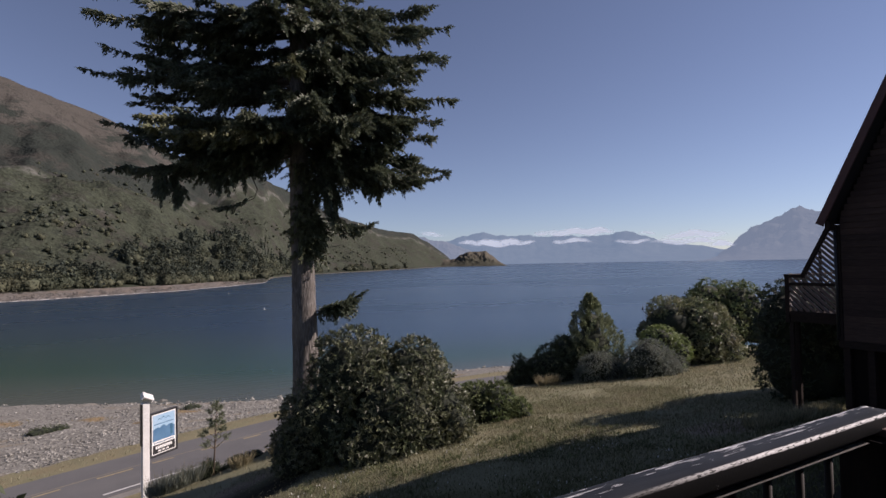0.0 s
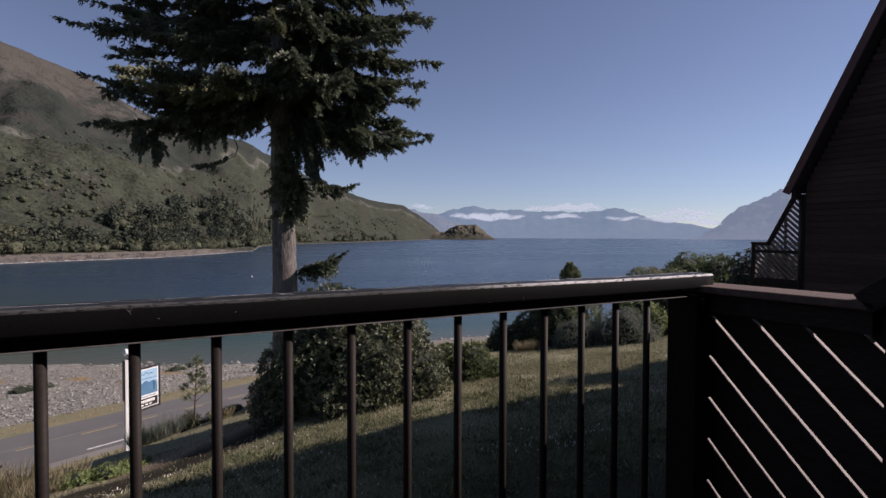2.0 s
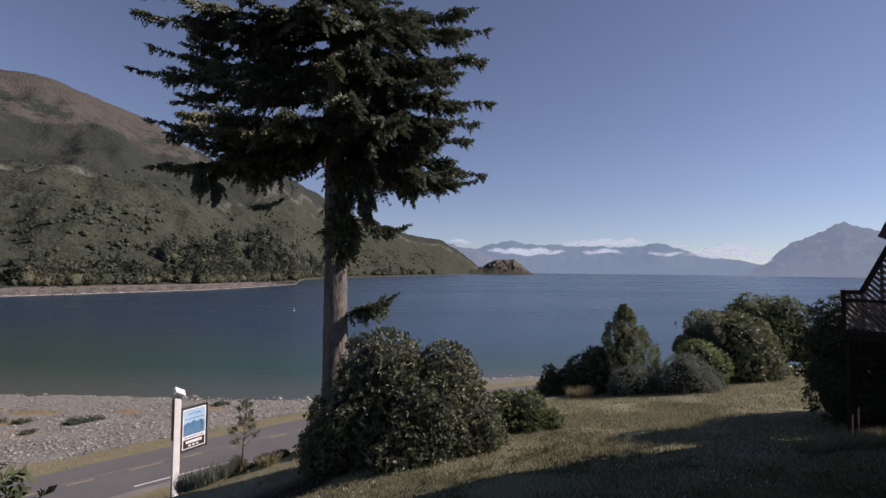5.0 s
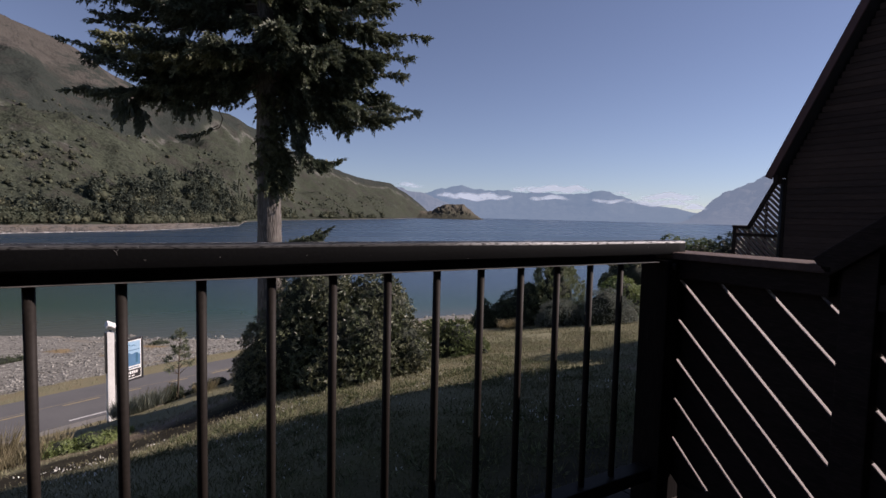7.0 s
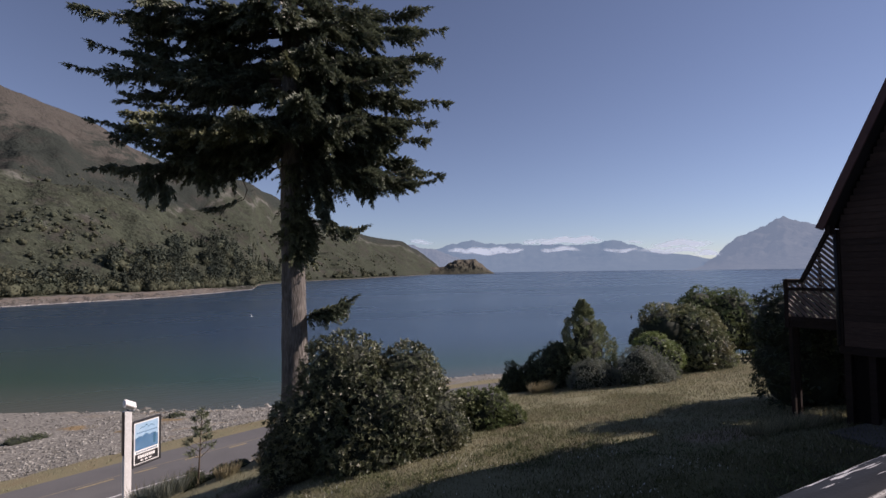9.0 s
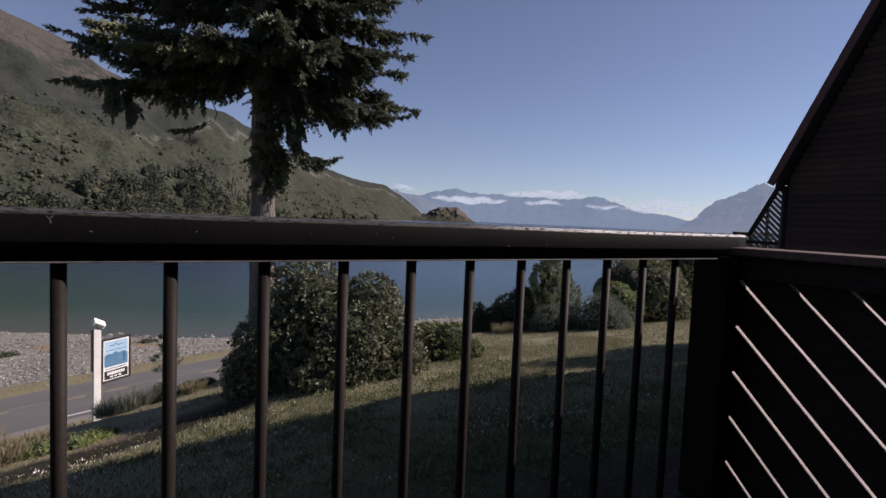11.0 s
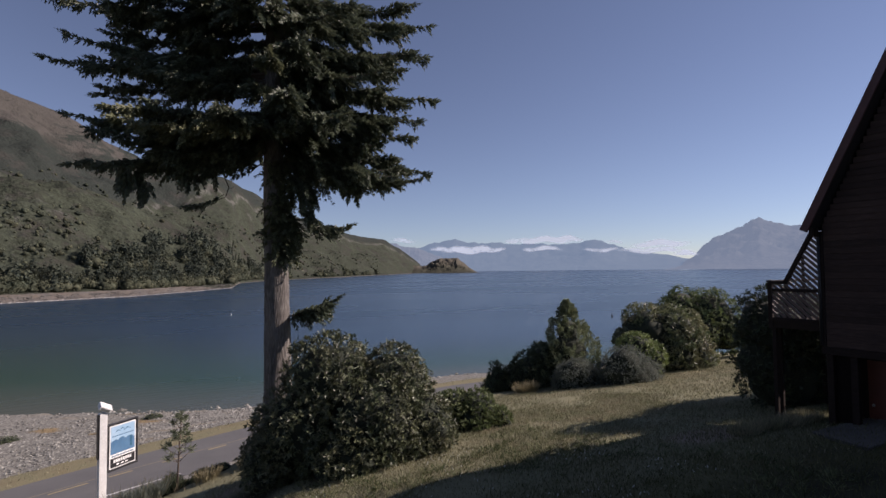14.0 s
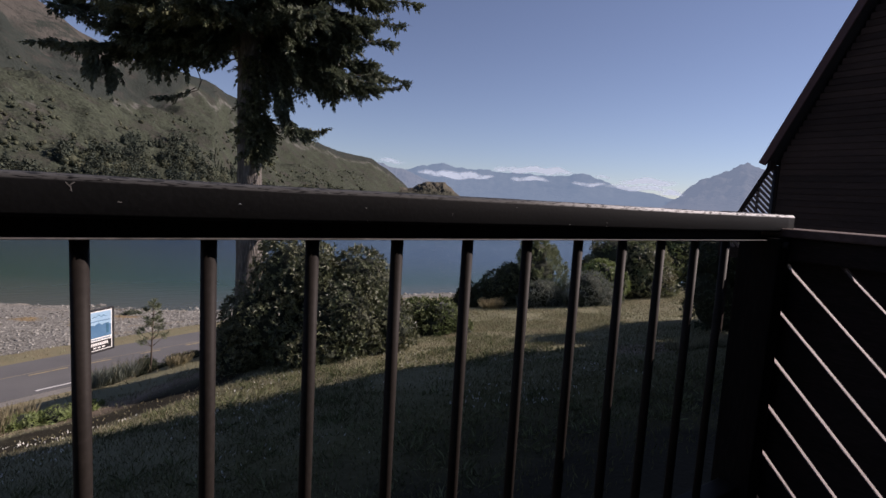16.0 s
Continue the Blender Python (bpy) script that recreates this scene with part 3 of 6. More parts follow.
# road: sealed strip, shoulders and paint, following the curve
def strip(name, lo, hi, lift, mat, x0, x1, step=0.8):
    xs = np.arange(x0, x1 + step, step)
    sl = np.interp(xs, ROAD_X, SLOPE)
    nrm = np.stack([-sl, np.ones_like(sl)], 1) / np.sqrt(1 + sl * sl)[:, None]
    c = np.stack([xs, road_y(xs)], 1)
    rows = []
    for k, o in enumerate((lo, lo, hi, hi)):
        p = c + nrm * o
        z = np.full(len(xs), -9.93 + (lift if k in (1, 2) else lift - 0.12))
        rows.append(np.column_stack([p, z]))
    v = np.stack(rows, 1).reshape(-1, 3)
    f = []
    for i in range(len(xs) - 1):
        for k in range(3):
            a = i * 4 + k
            f.append((a, a + 4, a + 5, a + 1))
    return mesh_of(name, v, f, mat)


road = tagged(new("road", strip("road", -3.1, 2.45, 0.05, ASPHALT, -90, 120)), "grey two-lane asphalt road along the lake", "road", kind="structure")
tagged(new("road_shoulder", strip("road_shoulder", -3.7, -3.12, 0.03, SHOULDER, -90, 120)), "narrow gravel edge below the bank", "road shoulder", kind="structure")
x = -59.66
while x < 60:
    part("centre_dash", strip("centre_dash", -0.13, 0.0, 0.056, LINEYELLOW, x, x + 1.1, 0.55), None, road, "faded yellow centre-line dash")
    x += 2.6
part("centre_line", strip("centre_line", 0.22, 0.29, 0.054, LINEFADED, -60, 60), None, road, "thin faded yellow line")
part("edge_line", strip("edge_line", -2.70, -2.58, 0.056, LINEWHITE, -5.5, -0.6), None, road, "white edge line")

# lake
def lake():
    rings = np.concatenate([np.linspace(30, 120, 60), np.geomspace(122, 4950, 90)])
    az = np.radians(np.linspace(-75, 140, 180))
    R, A = np.meshgrid(rings, az, indexing="ij")
    X, Y = R * np.sin(A), R * np.cos(A)
    n, m = R.shape
    v = np.stack([X.ravel(), Y.ravel(), np.full(X.size, WATERLINE)], 1)
    i = (np.arange(n - 1)[:, None] * m + np.arange(m - 1)[None, :]).ravel()
    me = mesh_of("lake", v, np.stack([i, i + 1, i + m + 1, i + m], 1), WATER, True)
    out = Y - np.interp(X, SHORE_X, SHORE_Y)
    add_attribute(me, "shallow", np.clip(1 - out / np.interp(X, [-60, 0, 25, 60], [95, 85, 40, 35]), 0, 1).ravel())
    return me


tagged(new("lake_water", lake()), "calm blue lake, green over the shallows by the shore", "water", kind="structure")

# ---- hills ----
def table(pairs):
    a, b = zip(*pairs)
    return lambda v: np.interp(v, a, b)


NEAR = table([(-75, 225), (-30, 260), (-11, 287), (0, 322), (5, 372), (8.8, 436), (9.5, 600), (12, 720), (20, 1000), (25, 1400), (29.5, 2100)])
RIDGE = table([(-75, 700), (-11, 740), (0, 820), (8.8, 980), (12, 1150), (20, 1600), (25, 2000), (29.5, 2500)])
ELEV = table([(-75, 13), (-30, 16.5), (-14, 16.0), (-11, 15.5), (-8.6, 15.2), (-5.8, 14.0), (-2, 12.0), (2, 10.4), (6, 10.0), (8.8, 9.2), (11.6, 7.8), (15, 6.0), (18, 4.9), (21, 4.0), (24.7, 3.35), (26.5, 2.3), (28.4, 0.9), (29.5, -0.35)])
PROFILE = table([(0, 0), (0.03, 0.014), (0.10, 0.035), (0.28, 0.20), (0.45, 0.375), (0.56, 0.43), (0.78, 0.68), (1.0, 1.0), (1.25, 0.75), (1.6, 0.2)])


def hillside_z(az, t):
    """Height on the left-hand hill at an azimuth in degrees and a share t of the way from shore to ridge."""
    d = NEAR(az) + (RIDGE(az) - NEAR(az)) * t
    top = 1.3 + RIDGE(az) * math.tan(radians(float(ELEV(az))))
    x, y = d * math.sin(radians(az)), d * math.cos(radians(az))
    rough = fbm(x * 0.012, y * 0.012, 1.0, 6) * 0.085 + (1 - abs(fbm(x * 0.006, y * 0.006, 5.0, 4))) * 0.09 - 0.07
    amp = max(0.0, min(1.0, (t - 0.05) * 5)) * (0.35 if t > 0.93 and t < 1.1 else 1.0)
    return x, y, WATERLINE - 0.4 + (top - WATERLINE) * (float(PROFILE(t)) + rough * amp)


azs = np.linspace(-75, 29.5, 420)
ts = np.concatenate([[-0.02], np.linspace(0, 0.1, 14), np.linspace(0.11, 1.1, 120), np.linspace(1.15, 1.6, 8)])
hv = [hillside_z(a, t) for a in azs for t in ts]
m_ = len(ts)
hi = (np.arange(len(azs) - 1)[:, None] * m_ + np.arange(m_ - 1)[None, :]).ravel()
me = mesh_of("hillside", hv, np.stack([hi, hi + 1, hi + m_ + 1, hi + m_], 1), HILL, True)
me.flip_normals()
add_attribute(me, "rise", (ts[None, :] * (1 - 0.42 * np.clip((azs[:, None] + 5) / 12, 0, 1) * np.clip((ts[None, :] - 0.35) / 0.3, 0, 1))).ravel())
tagged(new("hillside", me), "steep scrub-covered hill with a brown tussock top across the lake", "hill", kind="structure")


def mound(name, az0, az1, dist, depth, tops, mat, label, seed, rough=0.3):
    """A far mountain or headland: a ridge along an arc, with spurs and gullies."""
    na, nt = 160, 26
    el = table(tops)
    v = []
    for i in range(na):
        a = az0 + (az1 - az0) * i / (na - 1)
        for k in range(nt):
            t = k / (nt - 1)
            d = dist - depth * (1 - t)
            top = (dist * math.tan(radians(float(el(a)))) - WATERLINE + 1.3) * (1 + 0.045 * fbm(a * 1.6, seed, 0.0, 7))
            x, y = d * math.sin(radians(a)), d * math.cos(radians(a))
            s = 9.0 / depth
            rg = fbm(x * s * 0.5, y * s * 0.5, seed, 6)
            gully = abs(fbm(x * s * 0.8, y * s * 0.8, seed + 4, 4))
            p = t ** 1.0 * (1 + rough * (rg * 0.5 - gully * 0.8) * min(1.0, 3.3 * (1 - t) + 0.10) * (t > 0))
            v.append((x, y, WATERLINE - 0.5 + max(0.0, top * p)))
    i = (np.arange(na - 1)[:, None] * nt + np.arange(nt - 1)[None, :]).ravel()
    me = mesh_of(name, v, np.stack([i, i + 1, i + nt + 1, i + nt], 1), mat, True)
    me.flip_normals()
    add_attribute(me, "rise", np.tile(np.linspace(0.3, 0.9, nt), na))
    return tagged(new(name, me), label, "mountain", kind="structure")


mound("headland", 26.4, 35.05, 2100, 260, [(26.4, -0.35), (27.0, 0.40), (27.7, 0.55), (28.6, 0.44), (29.4, 0.50), (29.9, 0.90), (30.4, 1.12), (31.2, 1.27), (32.2, 1.36), (32.8, 1.30), (33.2, 1.0), (33.6, 0.72), (34.08, 0.26), (34.6, -0.10), (35.05, -0.34)], ISLAND, "small brown rocky headland standing in the lake", 2.0, 0.75)
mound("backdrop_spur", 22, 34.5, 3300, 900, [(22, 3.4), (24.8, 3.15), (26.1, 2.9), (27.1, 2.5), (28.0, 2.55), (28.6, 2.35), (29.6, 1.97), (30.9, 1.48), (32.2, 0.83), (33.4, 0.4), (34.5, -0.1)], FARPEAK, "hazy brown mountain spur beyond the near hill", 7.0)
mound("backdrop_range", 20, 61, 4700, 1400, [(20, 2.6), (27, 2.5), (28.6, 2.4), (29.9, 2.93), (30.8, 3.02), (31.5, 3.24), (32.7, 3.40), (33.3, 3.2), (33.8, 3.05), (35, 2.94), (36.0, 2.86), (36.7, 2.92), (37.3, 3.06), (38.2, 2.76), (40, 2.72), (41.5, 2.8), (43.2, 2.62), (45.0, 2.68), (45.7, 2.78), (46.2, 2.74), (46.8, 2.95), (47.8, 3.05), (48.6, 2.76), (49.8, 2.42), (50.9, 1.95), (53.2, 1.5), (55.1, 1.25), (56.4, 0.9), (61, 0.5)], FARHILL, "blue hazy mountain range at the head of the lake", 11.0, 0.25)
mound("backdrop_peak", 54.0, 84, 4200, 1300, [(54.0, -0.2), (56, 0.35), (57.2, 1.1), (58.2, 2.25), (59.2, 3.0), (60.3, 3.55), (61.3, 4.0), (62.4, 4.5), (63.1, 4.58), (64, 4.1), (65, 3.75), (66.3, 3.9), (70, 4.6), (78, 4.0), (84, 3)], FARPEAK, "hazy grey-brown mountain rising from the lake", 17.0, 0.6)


def cloud_material():
    """Thin fair-weather cloud: white, broken up by noise that thins it out to nothing."""
    m = bpy.data.materials.new("cloud_white")
    m.use_nodes = True
    nt = m.node_tree
    nodes, link = nt.nodes, nt.links.new
    b = nodes["Principled BSDF"]
    b.inputs["Base Color"].default_value = (0.8, 0.8, 0.8, 1)
    b.inputs["Roughness"].default_value = 1.0
    b.inputs["Specular IOR Level"].default_value = 0.0
    # daylight scattered in the cloud, put in as its own glow
    b.inputs["Emission Color"].default_value = (0.56, 0.62, 0.68, 1)
    b.inputs["Emission Strength"].default_value = 0.62
    at = nodes.new("ShaderNodeAttribute")
    at.attribute_name = "cover"
    geo = nodes.new("ShaderNodeNewGeometry")
    mp = nodes.new("ShaderNodeMapping")
    mp.inputs["Scale"].default_value = (1, 1, 1.7)
    link(geo.outputs["Position"], mp.inputs["Vector"])
    nz = nodes.new("ShaderNodeTexNoise")
    nz.inputs["Scale"].default_value, nz.inputs["Detail"].default_value, nz.inputs["Roughness"].default_value = 0.018, 8, 0.66
    link(mp.outputs[0], nz.inputs["Vector"])
    ad = nodes.new("ShaderNodeMath")
    ad.operation = "ADD"
    link(at.outputs["Fac"], ad.inputs[0])
    link(nz.outputs[0], ad.inputs[1])
    r = nodes.new("ShaderNodeMapRange")
    r.inputs["From Min"].default_value, r.inputs["From Max"].default_value = 0.93, 1.36
    link(ad.outputs[0], r.inputs["Value"])
    r.inputs["To Max"].default_value = 0.95
    link(r.outputs[0], b.inputs["Alpha"])
    return m


def cloud_bank(banks, az0, az1, el0, el1, dist):
    """Broken cloud lying along the far range, in banks: middle and half width in azimuth, height and half thickness, cover."""
    na, ne = 700, 60
    A, E = np.meshgrid(np.linspace(az0, az1, na), np.linspace(el0, el1, ne), indexing="ij")
    cover = np.zeros_like(A)
    for a, w, e, h, c in banks:
        lift = e + 0.12 * np.sin(A * 1.7 + a)
        rise = np.where(E > lift, (E - lift) / h, (lift - E) / (h * 0.55))
        cover = np.maximum(cover, c * np.clip(1.15 - ((A - a) / w) ** 2 - rise ** 2, 0, 1))
    a, d = np.radians(A), dist
    v = np.stack([d * np.sin(a), d * np.cos(a), 1.3 + d * np.tan(np.radians(E))], -1).reshape(-1, 3)
    i = (np.arange(na - 1)[:, None] * ne + np.arange(ne - 1)[None, :]).ravel()
    me = mesh_of("cloud_bank", v, np.stack([i, i + ne, i + ne + 1, i + 1], 1), CLOUD, True)
    add_attribute(me, "cover", cover.ravel())
    ob = tagged(new("cloud_bank", me), "low white broken cloud lying along the far mountains", "cloud", kind="structure")
    ob.visible_shadow = False


CLOUD = cloud_material()
cloud_bank([(26.6, 2.4, 3.20, 0.50, 0.62), (34.3, 4.0, 2.05, 0.72, 0.92), (31.4, 2.2, 2.15, 0.50, 0.74), (36.9, 1.8, 2.10, 0.42, 0.76),
            (42.4, 5.0, 3.02, 0.58, 0.90), (44.6, 2.6, 3.08, 0.50, 0.88), (39.4, 2.0, 3.05, 0.42, 0.76), (42.1, 3.0, 2.12, 0.45, 0.80),
            (48.3, 2.4, 1.90, 0.38, 0.76), (49.6, 1.3, 2.66, 0.32, 0.72), (54.2, 3.6, 2.38, 0.58, 0.94), (53.4, 4.2, 1.72, 0.50, 0.88), (56.4, 1.8, 1.30, 0.50, 0.78)], 22, 64, 0.9, 4.4, 3280)



# ---- foliage ----
def leaf_quads(P, D, N, L, W, fold=0.25):
    """Pointed leaves as folded quads: base P, direction D, face normal N, length L, width W."""
    S = np.cross(D, N)
    S /= np.linalg.norm(S, axis=1, keepdims=True) + 1e-9
    U = np.cross(S, D)
    mid = P + D * (L * 0.5)[:, None] + U * (W * fold)[:, None]
    v = np.stack([P, mid + S * (W / 2)[:, None], P + D * L[:, None], mid - S * (W / 2)[:, None]], 1).reshape(-1, 3)
    i = np.arange(len(P)) * 4
    return v, np.stack([i, i + 1, i + 2, i + 3], 1)


def unit(v):
    return v / (np.linalg.norm(v, axis=1, keepdims=True) + 1e-9)


def lumps(blobs, shrink, seed, rough=0.12, sub=3):
    bm = bmesh.new()
    for x, y, z, r, *rest in blobs:
        h = rest[0] if rest else r
        bmesh.ops.create_icosphere(bm, subdivisions=sub, radius=1.0, matrix=Matrix.Translation((x, y, z)) @ Matrix.Diagonal((r * shrink, r * shrink, h * shrink, 1)))
    for v in bm.verts:
        v.co += noise.noise_vector(v.co * 2.2 + Vector((seed, 0, 0))) * rough + noise.noise_vector(v.co * 0.9) * rough
    for f in bm.faces:
        f.smooth = True
    return bm


def shrub(name, blobs, n, L, W, mat, label, category="shrub", group="", seed=1, inner=None, up=0.25, out=0.8, stray=0.10, stems=True, whorl=6, spread_=1.0, relief=0.9, knobs=16):
    """A shrub: shoots with whorls of single leaves over knobbly rounded masses, coloured dark inside for shade, stems
    at the foot.
    """
    r = np.random.default_rng(seed)
    cx, cy = np.mean([b[0] for b in blobs]), np.mean([b[1] for b in blobs])
    base = Vector((cx, cy, gz(cx, cy)))
    thing = empty_thing(name, base, label, category, group)
    area = np.array([b[3] ** 2 for b in blobs])
    m = n // whorl
    pick = r.choice(len(blobs), m, p=area / area.sum())
    B = np.array([(b[0], b[1], b[2], b[3], b[4] if len(b) > 4 else b[3]) for b in blobs])[pick]
    d = unit(r.normal(size=(m, 3)))
    heads = unit(r.normal(size=(len(blobs) * knobs, 3)) + np.array([0, 0, 0.2])).reshape(len(blobs), knobs, 3)
    knob = np.einsum("ij,ikj->ik", d, heads[pick]).max(1)
    rad = 1 + relief * (knob - 0.90) + r.normal(0, stray, m) * 0.35 - np.abs(r.normal(0, 0.05, m))
    P = B[:, :3] + d * np.stack([B[:, 3], B[:, 3], B[:, 4]], 1) * rad[:, None]
    keep = np.ones(m, bool)
    for i, b in enumerate(blobs):
        q = (P - np.array(b[:3])) / np.array([b[3], b[3], b[4] if len(b) > 4 else b[3]])
        keep &= (pick == i) | ((q ** 2).sum(1) > 0.72)
    keep &= P[:, 2] > ground_z(P[:, 0], P[:, 1]) + 0.03
    P, d = P[keep], d[keep]
    A = unit(d * out + r.normal(size=P.shape) * 0.38 + np.array([0, 0, up]))
    A, P = np.repeat(A, whorl, 0), np.repeat(P, whorl, 0)
    k = len(P)
    R = r.normal(size=(k, 3))
    R = unit(R - A * (R * A).sum(1)[:, None])
    D = unit(A * r.uniform(0.25, 0.75, k)[:, None] + R * spread_ + r.normal(0, 0.12, (k, 3)))
    N = unit(A - D * (A * D).sum(1)[:, None] + r.normal(0, 0.2, (k, 3)))
    ls = r.uniform(0.7, 1.25, k)
    P = P + A * (r.uniform(-0.5, 0.35, k) * L)[:, None]
    v, f = leaf_quads(P, D, N, L * ls, W * ls)
    part("foliage", mesh_of("foliage", v, f, mat), None, thing)
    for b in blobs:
        part("leafy_bough", lumps([b], 0.80, seed), inner or RHODO_IN, thing, "inner mass, coloured dark for the shade between the leaves")
    if stems:
        for b in blobs[:4]:
            bm = bmesh.new()
            tube(bm, [base + Vector((r.uniform(-.2, .2), r.uniform(-.2, .2), -0.1)), (base + Vector(b[:3])) / 2 + Vector((0, 0, -0.2)), Vector(b[:3])], [0.06, 0.045, 0.02], 6)
            part("stem", bm, TWIG, thing)
    return thing


shrub("rhododendron", [(3.1, 13.6, -1.62, 1.18), (4.75, 13.0, -1.85, 1.05), (2.35, 13.5, -2.9, 1.22), (3.9, 12.6, -2.75, 1.42), (5.2, 12.3, -2.95, 0.95), (3.2, 12.4, -3.5, 1.12), (1.65, 13.7, -3.65, 0.85), (4.6, 12.2, -3.5, 0.9)],
      72000, 0.112, 0.036, RHODO, "large dense rhododendron with glossy dark leaves on the lawn", seed=3, up=0.0, stray=0.15, whorl=8, knobs=22, relief=0.7)
shrub("garden_shrub", [(7.6, 14.3, -3.35, 0.68), (8.2, 13.9, -3.4, 0.72), (7.9, 13.9, -3.7, 0.75), (8.75, 13.5, -3.7, 0.5)], 11000, 0.13, 0.045, GREEN, "rounded bright green shrub at the lawn's edge", group="lawn-edge shrubs", seed=5, up=0.5, spread_=0.6)
shrub("garden_shrub", [(16.5, 21.0, -4.2, 0.95, 1.1), (15.9, 21.2, -4.6, 0.85), (17.4, 20.8, -3.9, 1.0, 1.25), (16.9, 20.6, -4.8, 1.0)], 20000, 0.15, 0.045, DARKLEAF, "dark green conifer shrub beside a young conifer", group="lawn-edge shrubs", seed=6, up=0.7, spread_=0.6)
shrub("garden_shrub", [(15.05, 21.8, -4.6, 0.50, 0.95), (15.4, 21.5, -4.9, 0.65), (14.7, 21.7, -4.95, 0.55)], 9000, 0.16, 0.035, DARKLEAF, "low dark spiky shrub at the end of the lawn planting", group="lawn-edge shrubs", seed=7, up=1.0, spread_=0.4, stray=0.4)
shrub("grey_shrub", [(17.3, 18.4, -4.0, 0.95, 0.8), (16.8, 18.5, -4.4, 0.7), (17.9, 18.2, -4.3, 0.75)], 24000, 0.075, 0.020, GREY, "rounded grey-green shrub on the lawn's edge", group="lawn-edge shrubs", seed=8, up=0.4, spread_=0.5, knobs=26, stray=0.2)
shrub("grey_shrub", [(19.2, 17.0, -3.5, 1.05, 0.95), (19.9, 16.6, -4.0, 0.95), (18.6, 17.0, -4.0, 0.9), (19.3, 16.6, -4.2, 1.0)], 32000, 0.075, 0.020, GREY, "larger grey-green shrub on the lawn's edge", group="lawn-edge shrubs", seed=9, up=0.4, spread_=0.5, knobs=26, stray=0.2)
shrub("pale_green_shrub", [(21.5, 18.2, -3.1, 1.0), (22.0, 17.8, -3.5, 0.95), (21.2, 18.1, -3.9, 0.8)], 10000, 0.12, 0.05, LIME, "clipped round pale green shrub", group="lawn-edge shrubs", seed=10, up=0.3, relief=0.5)
shrub("bronze_shrub", [(23.6, 19.2, -2.4, 1.5), (24.9, 18.3, -2.5, 1.55), (25.4, 17.7, -3.4, 1.35), (22.9, 19.4, -3.2, 1.2), (24.4, 18.0, -3.6, 1.4), (25.9, 17.3, -3.9, 0.95)], 26000, 0.20, 0.075, BRONZE, "broad evergreen bush with bronze-tinged leaves", "bush", "lawn-edge shrubs", seed=11, up=0.0, knobs=15, relief=1.15)
shrub("evergreen_bush", [(29.7, 21.0, -1.6, 1.5), (31.2, 20.0, -1.8, 1.6), (30.4, 20.4, -3.0, 1.9), (32, 19.4, -2.9, 1.5), (29.4, 21.2, -2.8, 1.2)], 15000, 0.22, 0.08, GREEN, "green evergreen bush behind the bronze one", "bush", "lawn-edge shrubs", seed=12, knobs=18, relief=1.1)
# blobs hidden behind the lodge are added to fill out the lawn shadow
shrub("hedge_bush", [(14.85, 8.17, -0.49, 0.99), (15.5, 7.8, -0.39, 1.22), (14.75, 7.98, -1.52, 1.03), (15.2, 7.9, -2.1, 1.15), (16.3, 7.5, -1.4, 1.3), (16.2, 8.6, -1.3, 0.9), (16.9, 9.0, -1.6, 0.9), (18.4, 7.6, -2.4, 1.5), (19.8, 7.3, -2.0, 1.7), (16.2, 7.4, -2.4, 1.1), (21.5, 7.0, -2.2, 1.7), (14.7, 7.75, -0.55, 0.95), (16.9, 6.6, -0.6, 1.15), (16.9, 6.4, -1.9, 1.2)],
      36000, 0.15, 0.05, HEDGE, "tall dark evergreen bush against the neighbouring lodge", "bush", seed=13)


